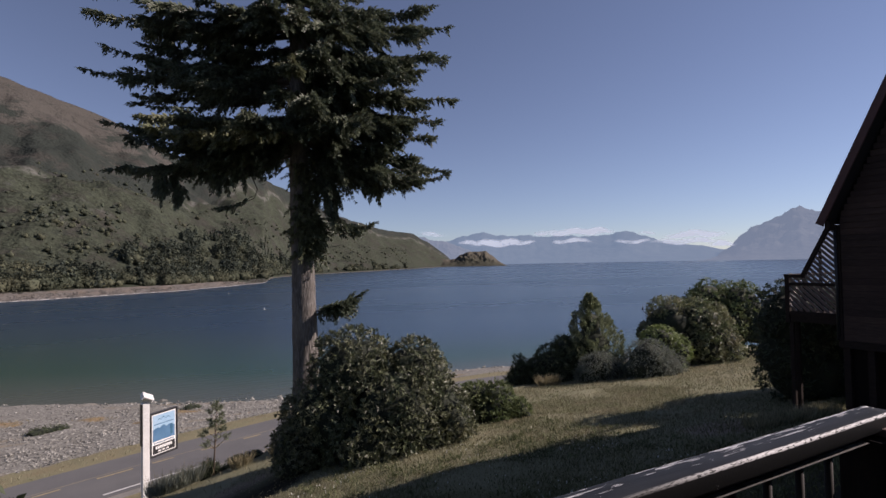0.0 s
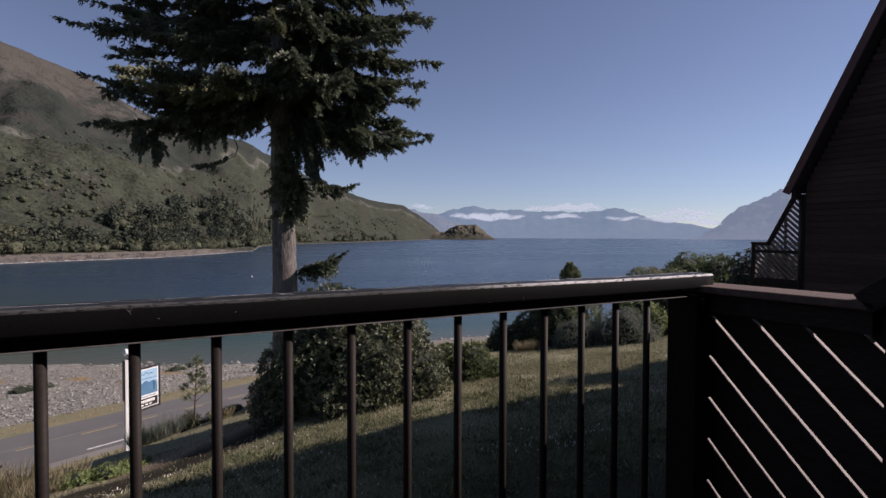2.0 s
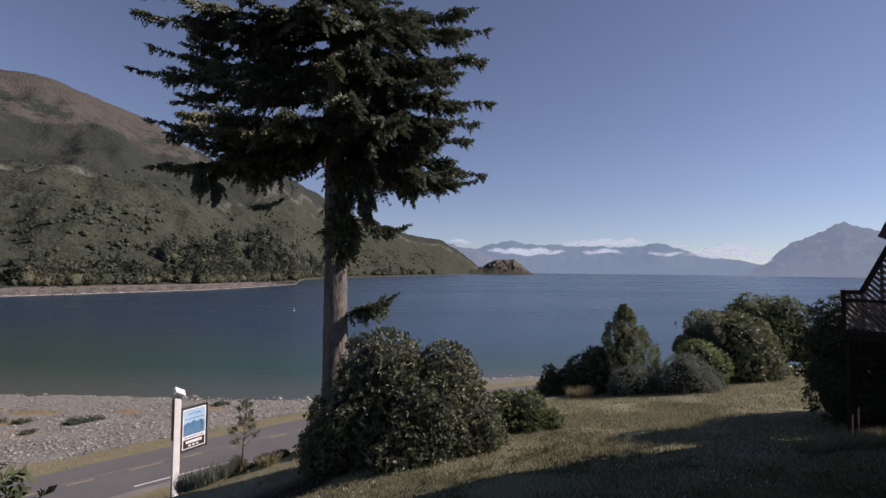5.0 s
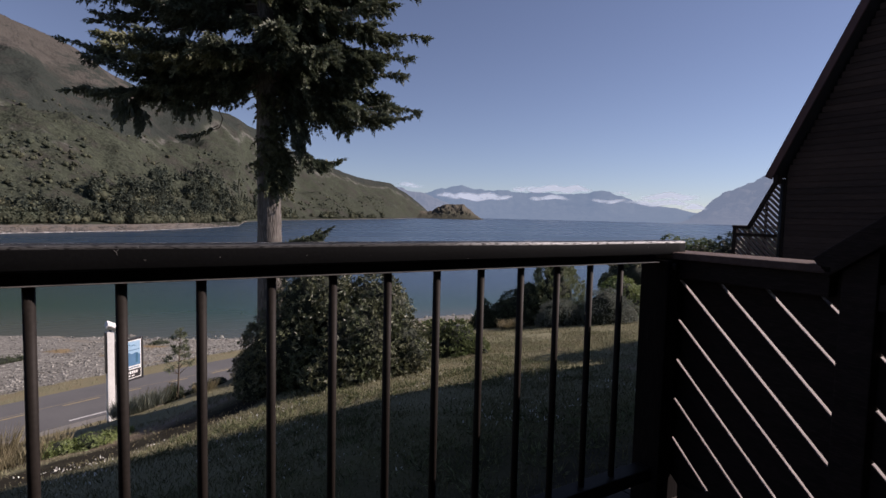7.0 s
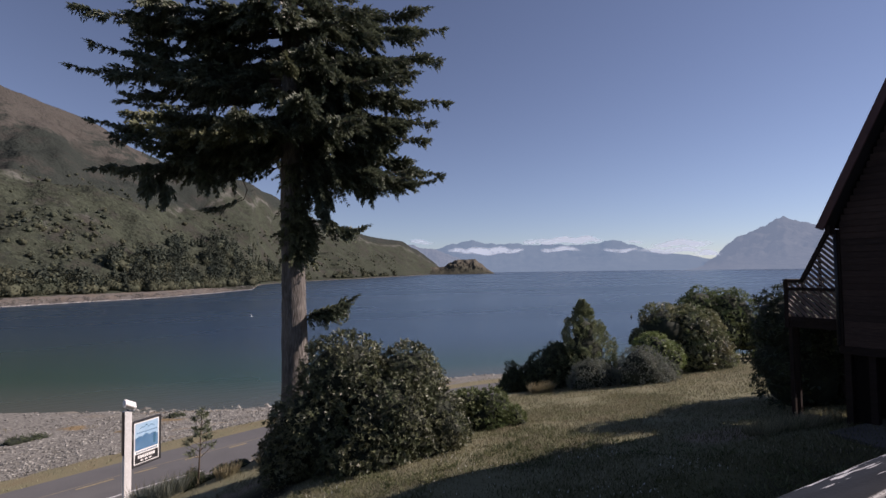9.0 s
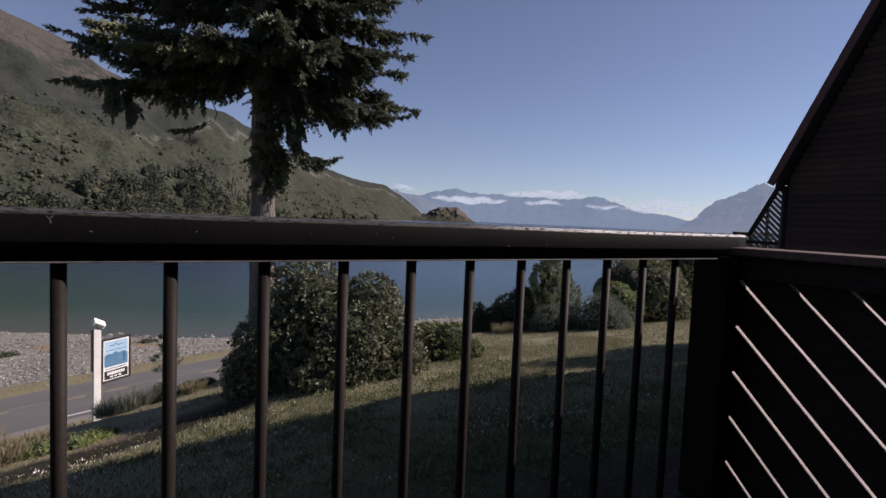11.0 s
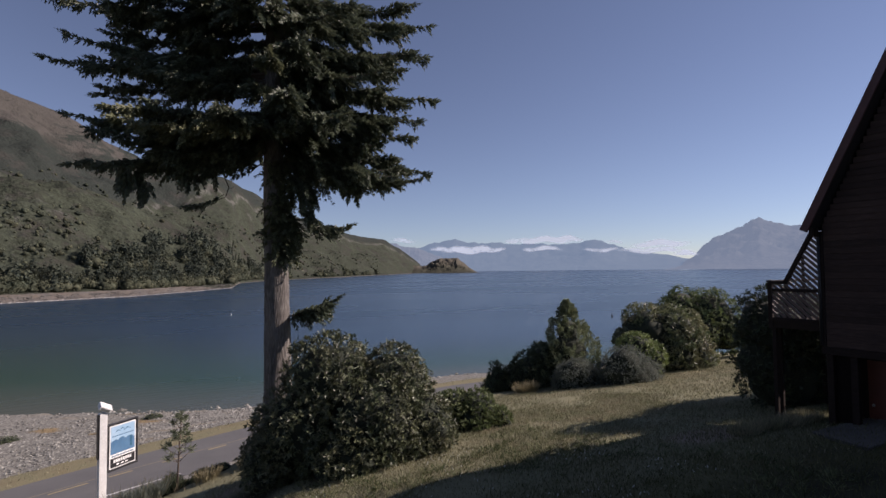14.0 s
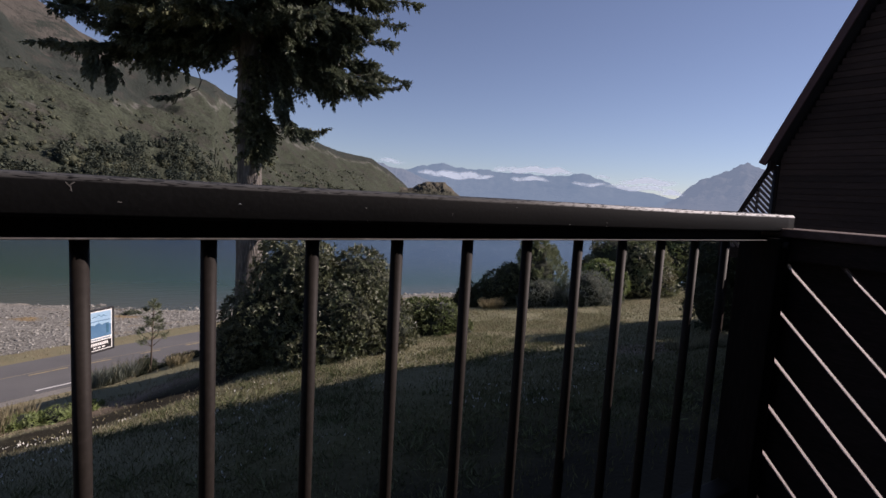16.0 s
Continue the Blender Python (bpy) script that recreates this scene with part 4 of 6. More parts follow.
# ---- the great fir ----
def fir_tree(base, height, seed):
    r = np.random.default_rng(seed)
    x0, y0 = base
    z0 = gz(x0, y0) - 0.3
    thing = empty_thing("fir_tree", (x0, y0, z0 + 0.3), "tall old fir with a bare lower trunk and heavy drooping boughs", "tree")
    bm = bmesh.new()
    zs = np.linspace(0, height, 26)
    pts = [(x0 + 0.03 * math.sin(z * 0.5) - 0.012 * z, y0 + 0.03 * math.cos(z * 0.4), z0 + z) for z in zs]
    radii = [0.44 * (1 - z / height) ** 0.8 + 0.02 + 0.16 * math.exp(-z * 1.6) for z in zs]
    tube(bm, pts, radii, 20)
    bmesh.ops.subdivide_edges(bm, edges=[e for e in bm.edges if abs((e.verts[0].co - e.verts[1].co).z) > 0.4], cuts=3)
    for v in bm.verts:
        c = Vector((x0 - 0.012 * (v.co.z - z0), y0, v.co.z))
        o = v.co - c
        a = math.atan2(o.y, o.x)
        v.co += o * (0.09 * noise.noise((math.cos(a) * 5, math.sin(a) * 5, v.co.z * 0.7)) + 0.05 * noise.noise((math.cos(a) * 12, math.sin(a) * 12, v.co.z * 1.6)))
    for f in bm.faces:
        f.smooth = True
    part("trunk", bm, BARK, thing, "furrowed grey-brown bark")

    view = Vector((0.27, 0.96, 0)).normalized()
    side = Vector((0.96, -0.27, 0)).normalized()
    UP = np.array([0.0, 0.0, 1.0])
    sprays = []

    def branchlet(p, d, length, droop, gap=0.05, size=1.0):
        """A feathered side twig: needle-clad shoots both ways along it and on top, shorter towards its tip."""
        d = np.array(d, float)
        k = max(4, int(length / gap))
        t = (np.arange(k) + r.uniform(0, 1, k)) / k
        axis = np.array(p, float) + d * (length * t)[:, None] - UP * (droop * length * t * t)[:, None]
        tan = unit(d - UP * (2 * droop * t)[:, None])
        lat = unit(np.cross(tan, UP + d * 0.001))
        top = np.cross(lat, tan)
        ln = size * (0.23 * (1 - 0.72 * t ** 1.4) + 0.04) * min(1.0, 0.45 + length * 0.8)
        for s, wide in ((1, 0.05), (-1, 0.05), (0.25, 0.6), (-0.25, -0.55)):
            out = unit(tan * 0.9 + lat * (0.62 * s) + top * (wide - 0.06) + r.normal(0, 0.17, (k, 3)))
            face = unit((top if abs(s) > 0.5 else lat) + r.normal(0, 0.4, (k, 3)))
            z_ = ln * r.uniform(0.65, 1.2, k)
            sprays.append((axis, out, face, z_, np.maximum(0.036, z_ * 0.36)))
        sprays.append((axis[-1:], tan[-1:], top[-1:], np.array([0.16 * size]), np.array([0.045])))

    def bough(path, leafy=1.0, full=1.0, bare=0.1, hang=0.5, gap=0.05, thick=0.075):
        """A limb along a path, with side twigs in two drooping rows and some that hang below it like curtains."""
        P_ = np.array([tuple(q) for q in path], float)
        step = np.concatenate([[0], np.cumsum(np.linalg.norm(np.diff(P_, axis=0), axis=1))])
        length = step[-1]
        at = lambda s: np.stack([np.interp(s, step, P_[:, i]) for i in range(3)], -1)
        wood = bmesh.new()
        n = len(P_) - 1
        tube(wood, [Vector(q) for q in P_], [max(0.010, thick * (1 - j / n) * min(1.3, length / 5) + 0.010) for j in range(n + 1)], 5, False)
        part("limb", wood, TWIG, thing)
        m = max(4, int(length * 10.5 * leafy))
        lump = r.uniform(0, 6.3)
        for j in range(m):
            t = bare + (1 - bare) * (j + r.uniform(0, 1)) / m
            p = at(t * length)
            d = at(min(length, t * length + 0.15)) - at(max(0, t * length - 0.15))
            d /= np.linalg.norm(d) + 1e-9
            lat = np.cross(d, UP)
            lat /= np.linalg.norm(lat) + 1e-9
            clump = 0.72 + 0.38 * math.sin(t * length * 3.1 + lump)
            ln = full * clump * (0.22 + 0.95 * min(1.0, (1 - t) * 1.9)) * (0.55 + 0.45 * min(1, t * 3.5)) * r.uniform(0.7, 1.15)
            s = 1 if j % 2 else -1
            way = d * r.uniform(0.5, 0.95) + lat * (s * r.uniform(0.45, 0.9)) + UP * r.uniform(-0.40, 0.14)
            branchlet(p, way / np.linalg.norm(way), ln, r.uniform(0.12, 0.38), gap)
            if r.random() < hang * clump:
                way = np.array([r.normal(0, 0.22), r.normal(0, 0.22), -1.0]) + d * 0.35
                branchlet(p + lat * r.normal(0, 0.12), way / np.linalg.norm(way), full * clump * r.uniform(0.30, 0.85) * (1.1 - 0.75 * t), 0.05, gap)
        end = at(length) - at(length - 0.2)
        branchlet(at(length - 0.12), end / np.linalg.norm(end), 0.34, -0.05, gap)

    def reach(right, away, z, tip, sag, bend=0.0, from_=(0, 0)):
        """From the trunk at height z to a tip out to the side and in depth; sags midway and turns up at the end."""
        a = Vector((x0 - 0.012 * (z - z0), y0, z)) + side * from_[0] + view * from_[1]
        out = []
        for j in range(12):
            t = j / 11
            w = side * (right * t) + view * (away * t + bend * math.sin(t * 3.1416))
            out.append(a + w + Vector((0, 0, (tip - z) * t - sag * math.sin(3.1416 * t ** 0.85))) + Vector(r.normal(0, 0.035, 3)) * t)
        return out

    # heavy level boughs on one side: reach to the side, depth, height at trunk and at tip, sag
    for right, away, z, tip, sag, full in (
            (-6.5, 0.3, 9.3, 9.75, 0.35, 1.15), (-5.6, -1.6, 9.9, 9.6, 0.3, 1.0), (-5.9, 0.2, 8.4, 8.50, 0.42, 1.0), (-5.0, 1.4, 8.0, 8.0, 0.3, 1.0),
            (-6.4, -0.2, 7.7, 7.62, 0.15, 0.95), (-5.2, 0.9, 7.5, 7.2, 0.2, 0.9), (-6.0, 0.1, 5.9, 6.12, 0.45, 0.95), (-4.9, -1.0, 5.7, 5.4, 0.35, 1.05),
            (-6.0, 0.4, 5.4, 4.62, 0.28, 0.85), (-4.7, -0.7, 5.5, 4.45, 0.1, 1.0), (-3.5, -1.6, 5.5, 4.7, 0.1, 0.95), (-4.2, 1.5, 5.6, 4.8, 0.2, 0.9)):
        bough(reach(right, away, z, tip, sag), 1.05, full, 0.10, 0.6)
    # the slanting, upturned boughs on the other
    for right, away, z, tip, sag, full in (
            (4.7, 0.1, 10.5, 10.75, 0.45, 1.05), (5.3, -0.2, 10.2, 9.85, 0.35, 1.1), (5.2, 0.2, 9.5, 8.95, 0.55, 1.1), (4.4, -1.4, 9.0, 8.4, 0.5, 1.15),
            (5.4, -0.1, 8.3, 7.30, 0.55, 1.15), (4.3, 1.2, 7.9, 6.9, 0.5, 1.1), (4.5, -0.2, 7.0, 5.87, 0.45, 1.1), (4.6, -1.0, 7.2, 6.3, 0.6, 1.15),
            (5.15, 0.3, 6.4, 4.82, 0.45, 1.05), (5.0, -0.3, 5.9, 4.52, 0.85, 1.0), (3.7, -1.2, 5.9, 4.3, 0.4, 1.1), (3.2, 0.8, 5.7, 4.3, 0.5, 1.0)):
        bough(reach(right, away, z, tip, sag), 1.05, full, 0.12, 0.75)
    # boughs towards and away from the lawn, shorter, with the thin bare arcs between
    for right, away, z, tip, sag, full in (
            (-2.9, -3.0, 6.6, 5.7, 0.3, 1.0), (-1.2, -3.6, 6.3, 5.6, 0.3, 1.0), (0.6, -3.6, 7.2, 6.1, 0.3, 1.1), (2.2, -3.2, 6.9, 5.7, 0.4, 1.1), (3.2, -2.6, 8.2, 7.2, 0.4, 1.1),
            (1.0, -3.5, 8.6, 7.7, 0.3, 1.0), (-1.0, -3.7, 9.6, 9.0, 0.3, 1.0), (-3.2, -2.6, 9.8, 9.4, 0.3, 1.0), (2.2, -3.0, 9.8, 8.9, 0.4, 1.1), (0.2, -3.4, 10.6, 10.0, 0.3, 1.1),
            (-2.0, 3.0, 6.2, 5.6, 0.3, 1.0), (1.6, 3.3, 6.4, 5.7, 0.3, 1.0), (3.2, 2.2, 7.2, 6.5, 0.3, 1.0), (0.2, 3.6, 7.6, 7.2, 0.3, 1.0)):
        bough(reach(right, away, z, tip, sag), 1.0, full, 0.10, 0.6)
    # more of the same, thinner, that close the masses up
    for right, away, z, tip, sag, full in (
            (-4.6, -0.8, 9.5, 9.2, 0.3, 1.2), (-4.2, 0.5, 10.0, 9.7, 0.3, 1.2), (-3.9, -0.5, 8.2, 7.9, 0.2, 1.1), (-4.2, -0.9, 7.8, 7.6, 0.2, 1.1), (-3.0, -1.6, 7.5, 7.0, 0.2, 1.1),
            (-4.4, -1.2, 6.4, 5.9, 0.2, 1.2), (-3.6, -1.8, 6.2, 5.4, 0.2, 1.2), (-4.6, 0.6, 5.8, 5.5, 0.3, 1.2), (-2.6, -1.2, 5.6, 4.9, 0.1, 1.1), (-4.9, 0.2, 8.9, 8.7, 0.3, 1.0), (-2.0, -0.9, 8.9, 8.4, 0.2, 1.0), (-5.4, 0.4, 8.0, 7.9, 0.2, 0.8), (-3.2, 0.4, 5.4, 4.9, 0.2, 1.1)):
        bough(reach(right, away, z, tip, sag), 1.0, full, 0.15, 0.9)
    for right, away, z, tip, sag, full in (
            (4.0, -0.6, 10.0, 9.4, 0.4, 1.2), (3.9, 0.6, 9.3, 8.7, 0.5, 1.2), (4.2, -0.5, 8.9, 8.1, 0.5, 1.2), (3.6, -1.2, 8.0, 7.2, 0.5, 1.2), (4.0, 0.4, 7.6, 6.6, 0.5, 1.2),
            (4.3, -0.4, 7.5, 6.5, 0.5, 1.2), (3.4, -1.0, 6.6, 5.4, 0.5, 1.2), (4.1, 0.2, 6.6, 5.2, 0.5, 1.2), (3.9, -0.6, 6.0, 4.7, 0.6, 1.2), (2.8, -0.6, 5.5, 4.5, 0.3, 1.1)):
        bough(reach(right, away, z, tip, sag), 1.0, full, 0.15, 0.9)
    for right, z, tip, sag in ((-5.2, 7.5, 6.75, -0.25), (-4.9, 7.2, 6.7, 0.2)):
        bough(reach(right, 0.2, z, tip, sag), 0.4, 0.45, 0.55, 0.3, thick=0.04)
    # short boughs that fill the heart of the crown, and the plainer ones above
    k, z = 0, 5.6
    while z < z0 + height - 0.6:
        h = (z - 4.5) / (z0 + height - 4.5)
        az = k * 2.39996 + r.uniform(-0.3, 0.3)
        low = z < 11.2
        ln = r.uniform(1.9, 3.0) if low else (5.2 * (1 - h) ** 0.85 + 0.35) * r.uniform(0.8, 1.1)
        c, s = math.cos(az) * ln, math.sin(az) * ln
        hollow = low and c < -1.2 and 8.0 < z < 9.2
        if not hollow:
            bough(reach(c, s, z, z - r.uniform(0.2, 0.9), 0.2), 0.75 if low else 0.6, 0.9, 0.15, 0.6, 0.055 if low else 0.09)
        z += 0.26 if low else 0.34
        k += 1
    # a bough that hangs down the trunk, small sprays under the crown, and the single low bough
    foot = Vector((x0, y0, 0))
    place = lambda a, b, z_: foot + side * a + view * b + Vector((0, 0, z_))
    bough([place(0.2, -0.2, 4.9), place(0.75, -0.4, 4.4), place(0.95, -0.5, 3.7), place(1.05, -0.5, 3.1), place(1.35, -0.5, 2.75), place(1.85, -0.5, 2.68), place(2.25, -0.5, 2.78)], 1.5, 0.85, 0.10, 0.8)
    bough([place(0.2, -0.3, 4.6), place(0.6, -0.5, 4.2), place(0.75, -0.5, 3.5), place(1.0, -0.6, 2.9), place(1.25, -0.6, 2.5)], 1.5, 0.75, 0.1, 0.8)
    bough([place(-0.2, -0.2, 5.2), place(-0.7, -0.3, 4.95), place(-1.2, -0.4, 4.7), place(-1.6, -0.4, 4.45)], 0.7, 0.5, 0.3, 0.3)
    bough([place(-0.2, -0.2, 4.9), place(-0.8, -0.3, 4.6), place(-1.2, -0.4, 4.3)], 0.6, 0.35, 0.3, 0.2)
    for a, b, up in ((1.9, -0.2, 0.42), (1.65, -0.5, 0.20), (1.5, 0.2, 0.30)):
        bough([place(0.3, 0.0, -0.15), place(0.75, b * 0.5, -0.06), place(1.2, b * 0.8, 0.08), place(a, b, up)], 2.2, 0.72, 0.08, 0.35, thick=0.05)
    # ragged curtains below the outer boughs
    for a, top, drop, w in ((-4.3, 4.5, 0.95, 0.16), (-4.1, 4.4, 0.6, 0.12), (-3.75, 4.1, 0.7, 0.06), (-2.6, 4.6, 0.6, 0.2), (-2.2, 4.8, 0.7, 0.2), (1.9, 4.7, 0.7, 0.15), (2.4, 4.4, 0.7, 0.2)):
        for j in range(7):
            p = np.array(place(a + r.normal(0, w), -0.4 + r.normal(0, 0.1), top + r.uniform(-0.3, 0.1)))
            branchlet(p, unit(np.array([[r.normal(0, 0.12), r.normal(0, 0.12), -1.0]]))[0], drop * r.uniform(0.6, 1.1), 0.0)
    crown = sprays
    # a thin dead limb with one tuft left at its end
    sprays = []
    wood = bmesh.new()
    tube(wood, [place(-1.75, -0.4, 5.0), place(-1.8, -0.4, 4.7), place(-1.62, -0.4, 4.35), place(-1.45, -0.4, 3.95), place(-1.55, -0.4, 3.65), place(-1.9, -0.4, 3.5)], [0.03, 0.026, 0.022, 0.018, 0.014, 0.01], 5)
    part("limb", wood, TWIG, thing, "thin dead limb")
    bough([place(-1.6, -0.4, 3.72), place(-1.95, -0.4, 3.5), place(-2.3, -0.4, 3.36), place(-2.62, -0.4, 3.30)], 1.6, 0.34, 0.1, 0.2, thick=0.02)
    crown += sprays
    # front boughs with sunlight put into their colour, and short growth on the trunk
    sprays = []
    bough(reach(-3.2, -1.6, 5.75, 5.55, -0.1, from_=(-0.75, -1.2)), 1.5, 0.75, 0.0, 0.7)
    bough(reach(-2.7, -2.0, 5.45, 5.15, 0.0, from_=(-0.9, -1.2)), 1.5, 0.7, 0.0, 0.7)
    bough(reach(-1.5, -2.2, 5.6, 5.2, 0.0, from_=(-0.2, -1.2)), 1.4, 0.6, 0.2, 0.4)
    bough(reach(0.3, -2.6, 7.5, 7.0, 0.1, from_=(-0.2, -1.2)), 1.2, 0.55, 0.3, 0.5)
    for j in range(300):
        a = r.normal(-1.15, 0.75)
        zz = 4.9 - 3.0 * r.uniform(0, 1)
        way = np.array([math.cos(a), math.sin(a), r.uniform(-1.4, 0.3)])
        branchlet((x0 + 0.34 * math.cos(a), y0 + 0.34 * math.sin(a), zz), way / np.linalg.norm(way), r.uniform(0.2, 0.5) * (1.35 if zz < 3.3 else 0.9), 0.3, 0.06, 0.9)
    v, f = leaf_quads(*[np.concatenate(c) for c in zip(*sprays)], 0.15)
    part("fresh_growth", mesh_of("fresh_growth", v, f, LITFRESH), None, thing, "olive green shoots, sunlight put into their colour")
    v, f = leaf_quads(*[np.concatenate(c) for c in zip(*crown)], 0.15)
    part("crown", mesh_of("crown", v, f, NEEDLE), None, thing, "dark green needle sprays")
    return thing


fir_tree((2.52, 16.9), 27.0, 21)


def young_conifer(x, y, height, spread_, seed):
    """A young conifer: upright feathery plumes set in a cone round the stem."""
    r = np.random.default_rng(seed)
    z0 = gz(x, y)
    thing = empty_thing("young_conifer", (x, y, z0), "young feathery green conifer at the lawn's edge", "tree")
    bm = bmesh.new()
    tube(bm, [(x, y, z0 - 0.2), (x, y, z0 + height * 0.5), (x, y, z0 + height)], [0.11, 0.07, 0.015], 8)
    part("trunk", bm, TWIG, thing)
    n, per = 320, 110
    h = r.uniform(0, 1, n) ** 1.5
    a = np.arange(n) * 2.39996
    reach = spread_ * (1 - h) ** 0.88 * r.uniform(0.70, 1.05, n)
    C = np.stack([x + reach * np.cos(a), y + reach * np.sin(a), z0 + 0.2 + h * (height - 0.3)], 1)
    out = np.stack([np.cos(a), np.sin(a), np.zeros(n)], 1)
    axis = unit(out * 0.55 + np.array([0, 0, 1.0]) + r.normal(0, 0.18, (n, 3)))
    size = (0.30 + 0.35 * (1 - h)) * r.uniform(0.7, 1.2, n)
    C, axis, size, out = (np.repeat(q, per, 0) for q in (C, axis, size, out))
    t = r.uniform(0, 1, n * per)
    R = unit(r.normal(size=C.shape))
    P = C + axis * ((t - 0.45) * size)[:, None] + R * (0.42 * size * (1.05 - t) * r.uniform(0.3, 1, n * per))[:, None]
    D = unit(axis * 0.8 + R * 0.7 + r.normal(0, 0.2, C.shape))
    L = r.uniform(0.07, 0.15, n * per)
    v, f = leaf_quads(P, D, unit(R + out * 0.4 + r.normal(0, 0.3, C.shape)), L, L * 0.30, 0.1)
    part("foliage", mesh_of("foliage", v, f, CONIFER), None, thing)
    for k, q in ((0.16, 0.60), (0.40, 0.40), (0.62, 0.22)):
        part("leafy_bough", lumps([(x, y, z0 + height * k, spread_ * q, height * 0.17)], 1.0, 3), RHODO_IN, thing, "inner foliage, coloured dark for its shade")
    return thing


young_conifer(18.75, 20.4, 4.45, 2.50, 4)


def tussock(name, spots, height, n, mat, label, seed, category="grass", lean=0.35, width=0.018):
    """Tufts of long blades."""
    r = np.random.default_rng(seed)
    cx, cy = np.mean([s_[0] for s_ in spots]), np.mean([s_[1] for s_ in spots])
    thing = empty_thing(name, (cx, cy, gz(cx, cy)), label, category)
    P, D, L = [], [], []
    for sx, sy, sr in spots:
        for _ in range(n):
            a, q = r.uniform(0, 6.283), sr * math.sqrt(r.uniform(0, 1))
            px, py = sx + q * math.cos(a), sy + q * math.sin(a)
            P.append((px, py, gz(px, py) - 0.02))
            D.append((math.cos(a) * lean * r.uniform(0, 1.6) + r.normal(0, .12), math.sin(a) * lean * r.uniform(0, 1.6) + r.normal(0, .12), 1))
            L.append(height * r.uniform(0.45, 1.1))
    P, D, L = np.array(P), unit(np.array(D)), np.array(L)
    N = unit(np.random.default_rng(seed + 1).normal(size=P.shape) * [1, 1, 0.1])
    v, f = leaf_quads(P, D, N, L, np.full(len(P), width), 0.5)
    part("foliage", mesh_of("foliage", v, f, mat), None, thing)
    return thing


# planting along the crest of the bank
tussock("straw_tussock", [(14.9, 19.6, 0.35), (15.3, 19.4, 0.25)], 0.62, 420, STRAW, "tuft of dry straw-coloured grass by the shrubs", 31, lean=0.6)
shrub("juniper", [(-2.35, 13.5, -4.7, 0.40, 0.20), (-2.95, 13.6, -4.75, 0.44, 0.18), (-1.9, 13.9, -4.75, 0.35, 0.16)], 7000, 0.10, 0.022, LIME, "low spreading yellow-green juniper on the bank", group="bank planting", seed=32, out=0.9, up=0.15, stems=False)
tussock("bank_grass", [(-1.34, 17.16, 0.42), (-1.76, 16.95, 0.37), (-0.96, 17.27, 0.32), (-1.44, 17.48, 0.42)], 0.62, 520, GREY, "long grey-green grass at the foot of the sign", 33)
tussock("bank_grass", [(-3.7, 13.4, 0.45), (-4.4, 13.1, 0.5), (-5.1, 12.8, 0.5), (-3.3, 14.2, 0.4), (-5.8, 12.6, 0.5)], 0.5, 300, STRAW, "long dry grass on the crest of the bank", 34)
tussock("straw_tussock", [(-4.25, 13.9, 0.30), (-4.75, 13.8, 0.26), (-5.3, 13.6, 0.28)], 0.95, 420, STRAW, "tall fountain of pale straw-coloured grass on the bank", 40, lean=0.55, width=0.014)
shrub("broom_shrub", [(-0.43, 17.48, -5.39, 0.36, 0.63), (-0.16, 17.37, -5.55, 0.29, 0.47)], 3600, 0.18, 0.018, DARKLEAF, "upright dark green broom on the bank", group="bank planting", seed=35, up=1.2, out=0.3, stems=False)
shrub("broom_shrub", [(0.43, 17.59, -5.28, 0.53, 0.44), (0.96, 17.59, -5.23, 0.53, 0.47), (0.05, 17.69, -5.44, 0.38, 0.37)], 6000, 0.10, 0.025, GREEN, "low spreading green shrub beside the rhododendron", group="bank planting", seed=36, up=0.4, stems=False)
tussock("bank_grass", [(1.71, 16.73, 0.37), (0.43, 16.84, 0.32)], 0.45, 300, STRAW, "dry seed heads on the bank", 37)
tussock("bank_grass", [(-1.50, 17.37, 0.53), (-0.86, 17.59, 0.42)], 0.8, 160, STRAW, "straw seed heads among green grass", 39, width=0.012)
shrub("red_shrub", [(1.55, 17.48, -5.17, 0.44, 0.44), (1.98, 17.59, -5.07, 0.38, 0.44), (1.23, 17.69, -5.33, 0.32, 0.32)], 3600, 0.07, 0.02, REDLEAF, "red-brown twiggy shrub beside the rhododendron", group="bank planting", seed=44, up=0.6, stems=False, inner=TWIG)

tussock("rough_grass", [(10.9, 6.7, 0.3), (11.4, 6.6, 0.3), (11.9, 6.45, 0.3), (12.4, 6.4, 0.35), (12.9, 6.3, 0.35)], 0.34, 500, BLADE, "rough uncut grass at the lawn's end by the lodge", 47, lean=0.5, width=0.012)


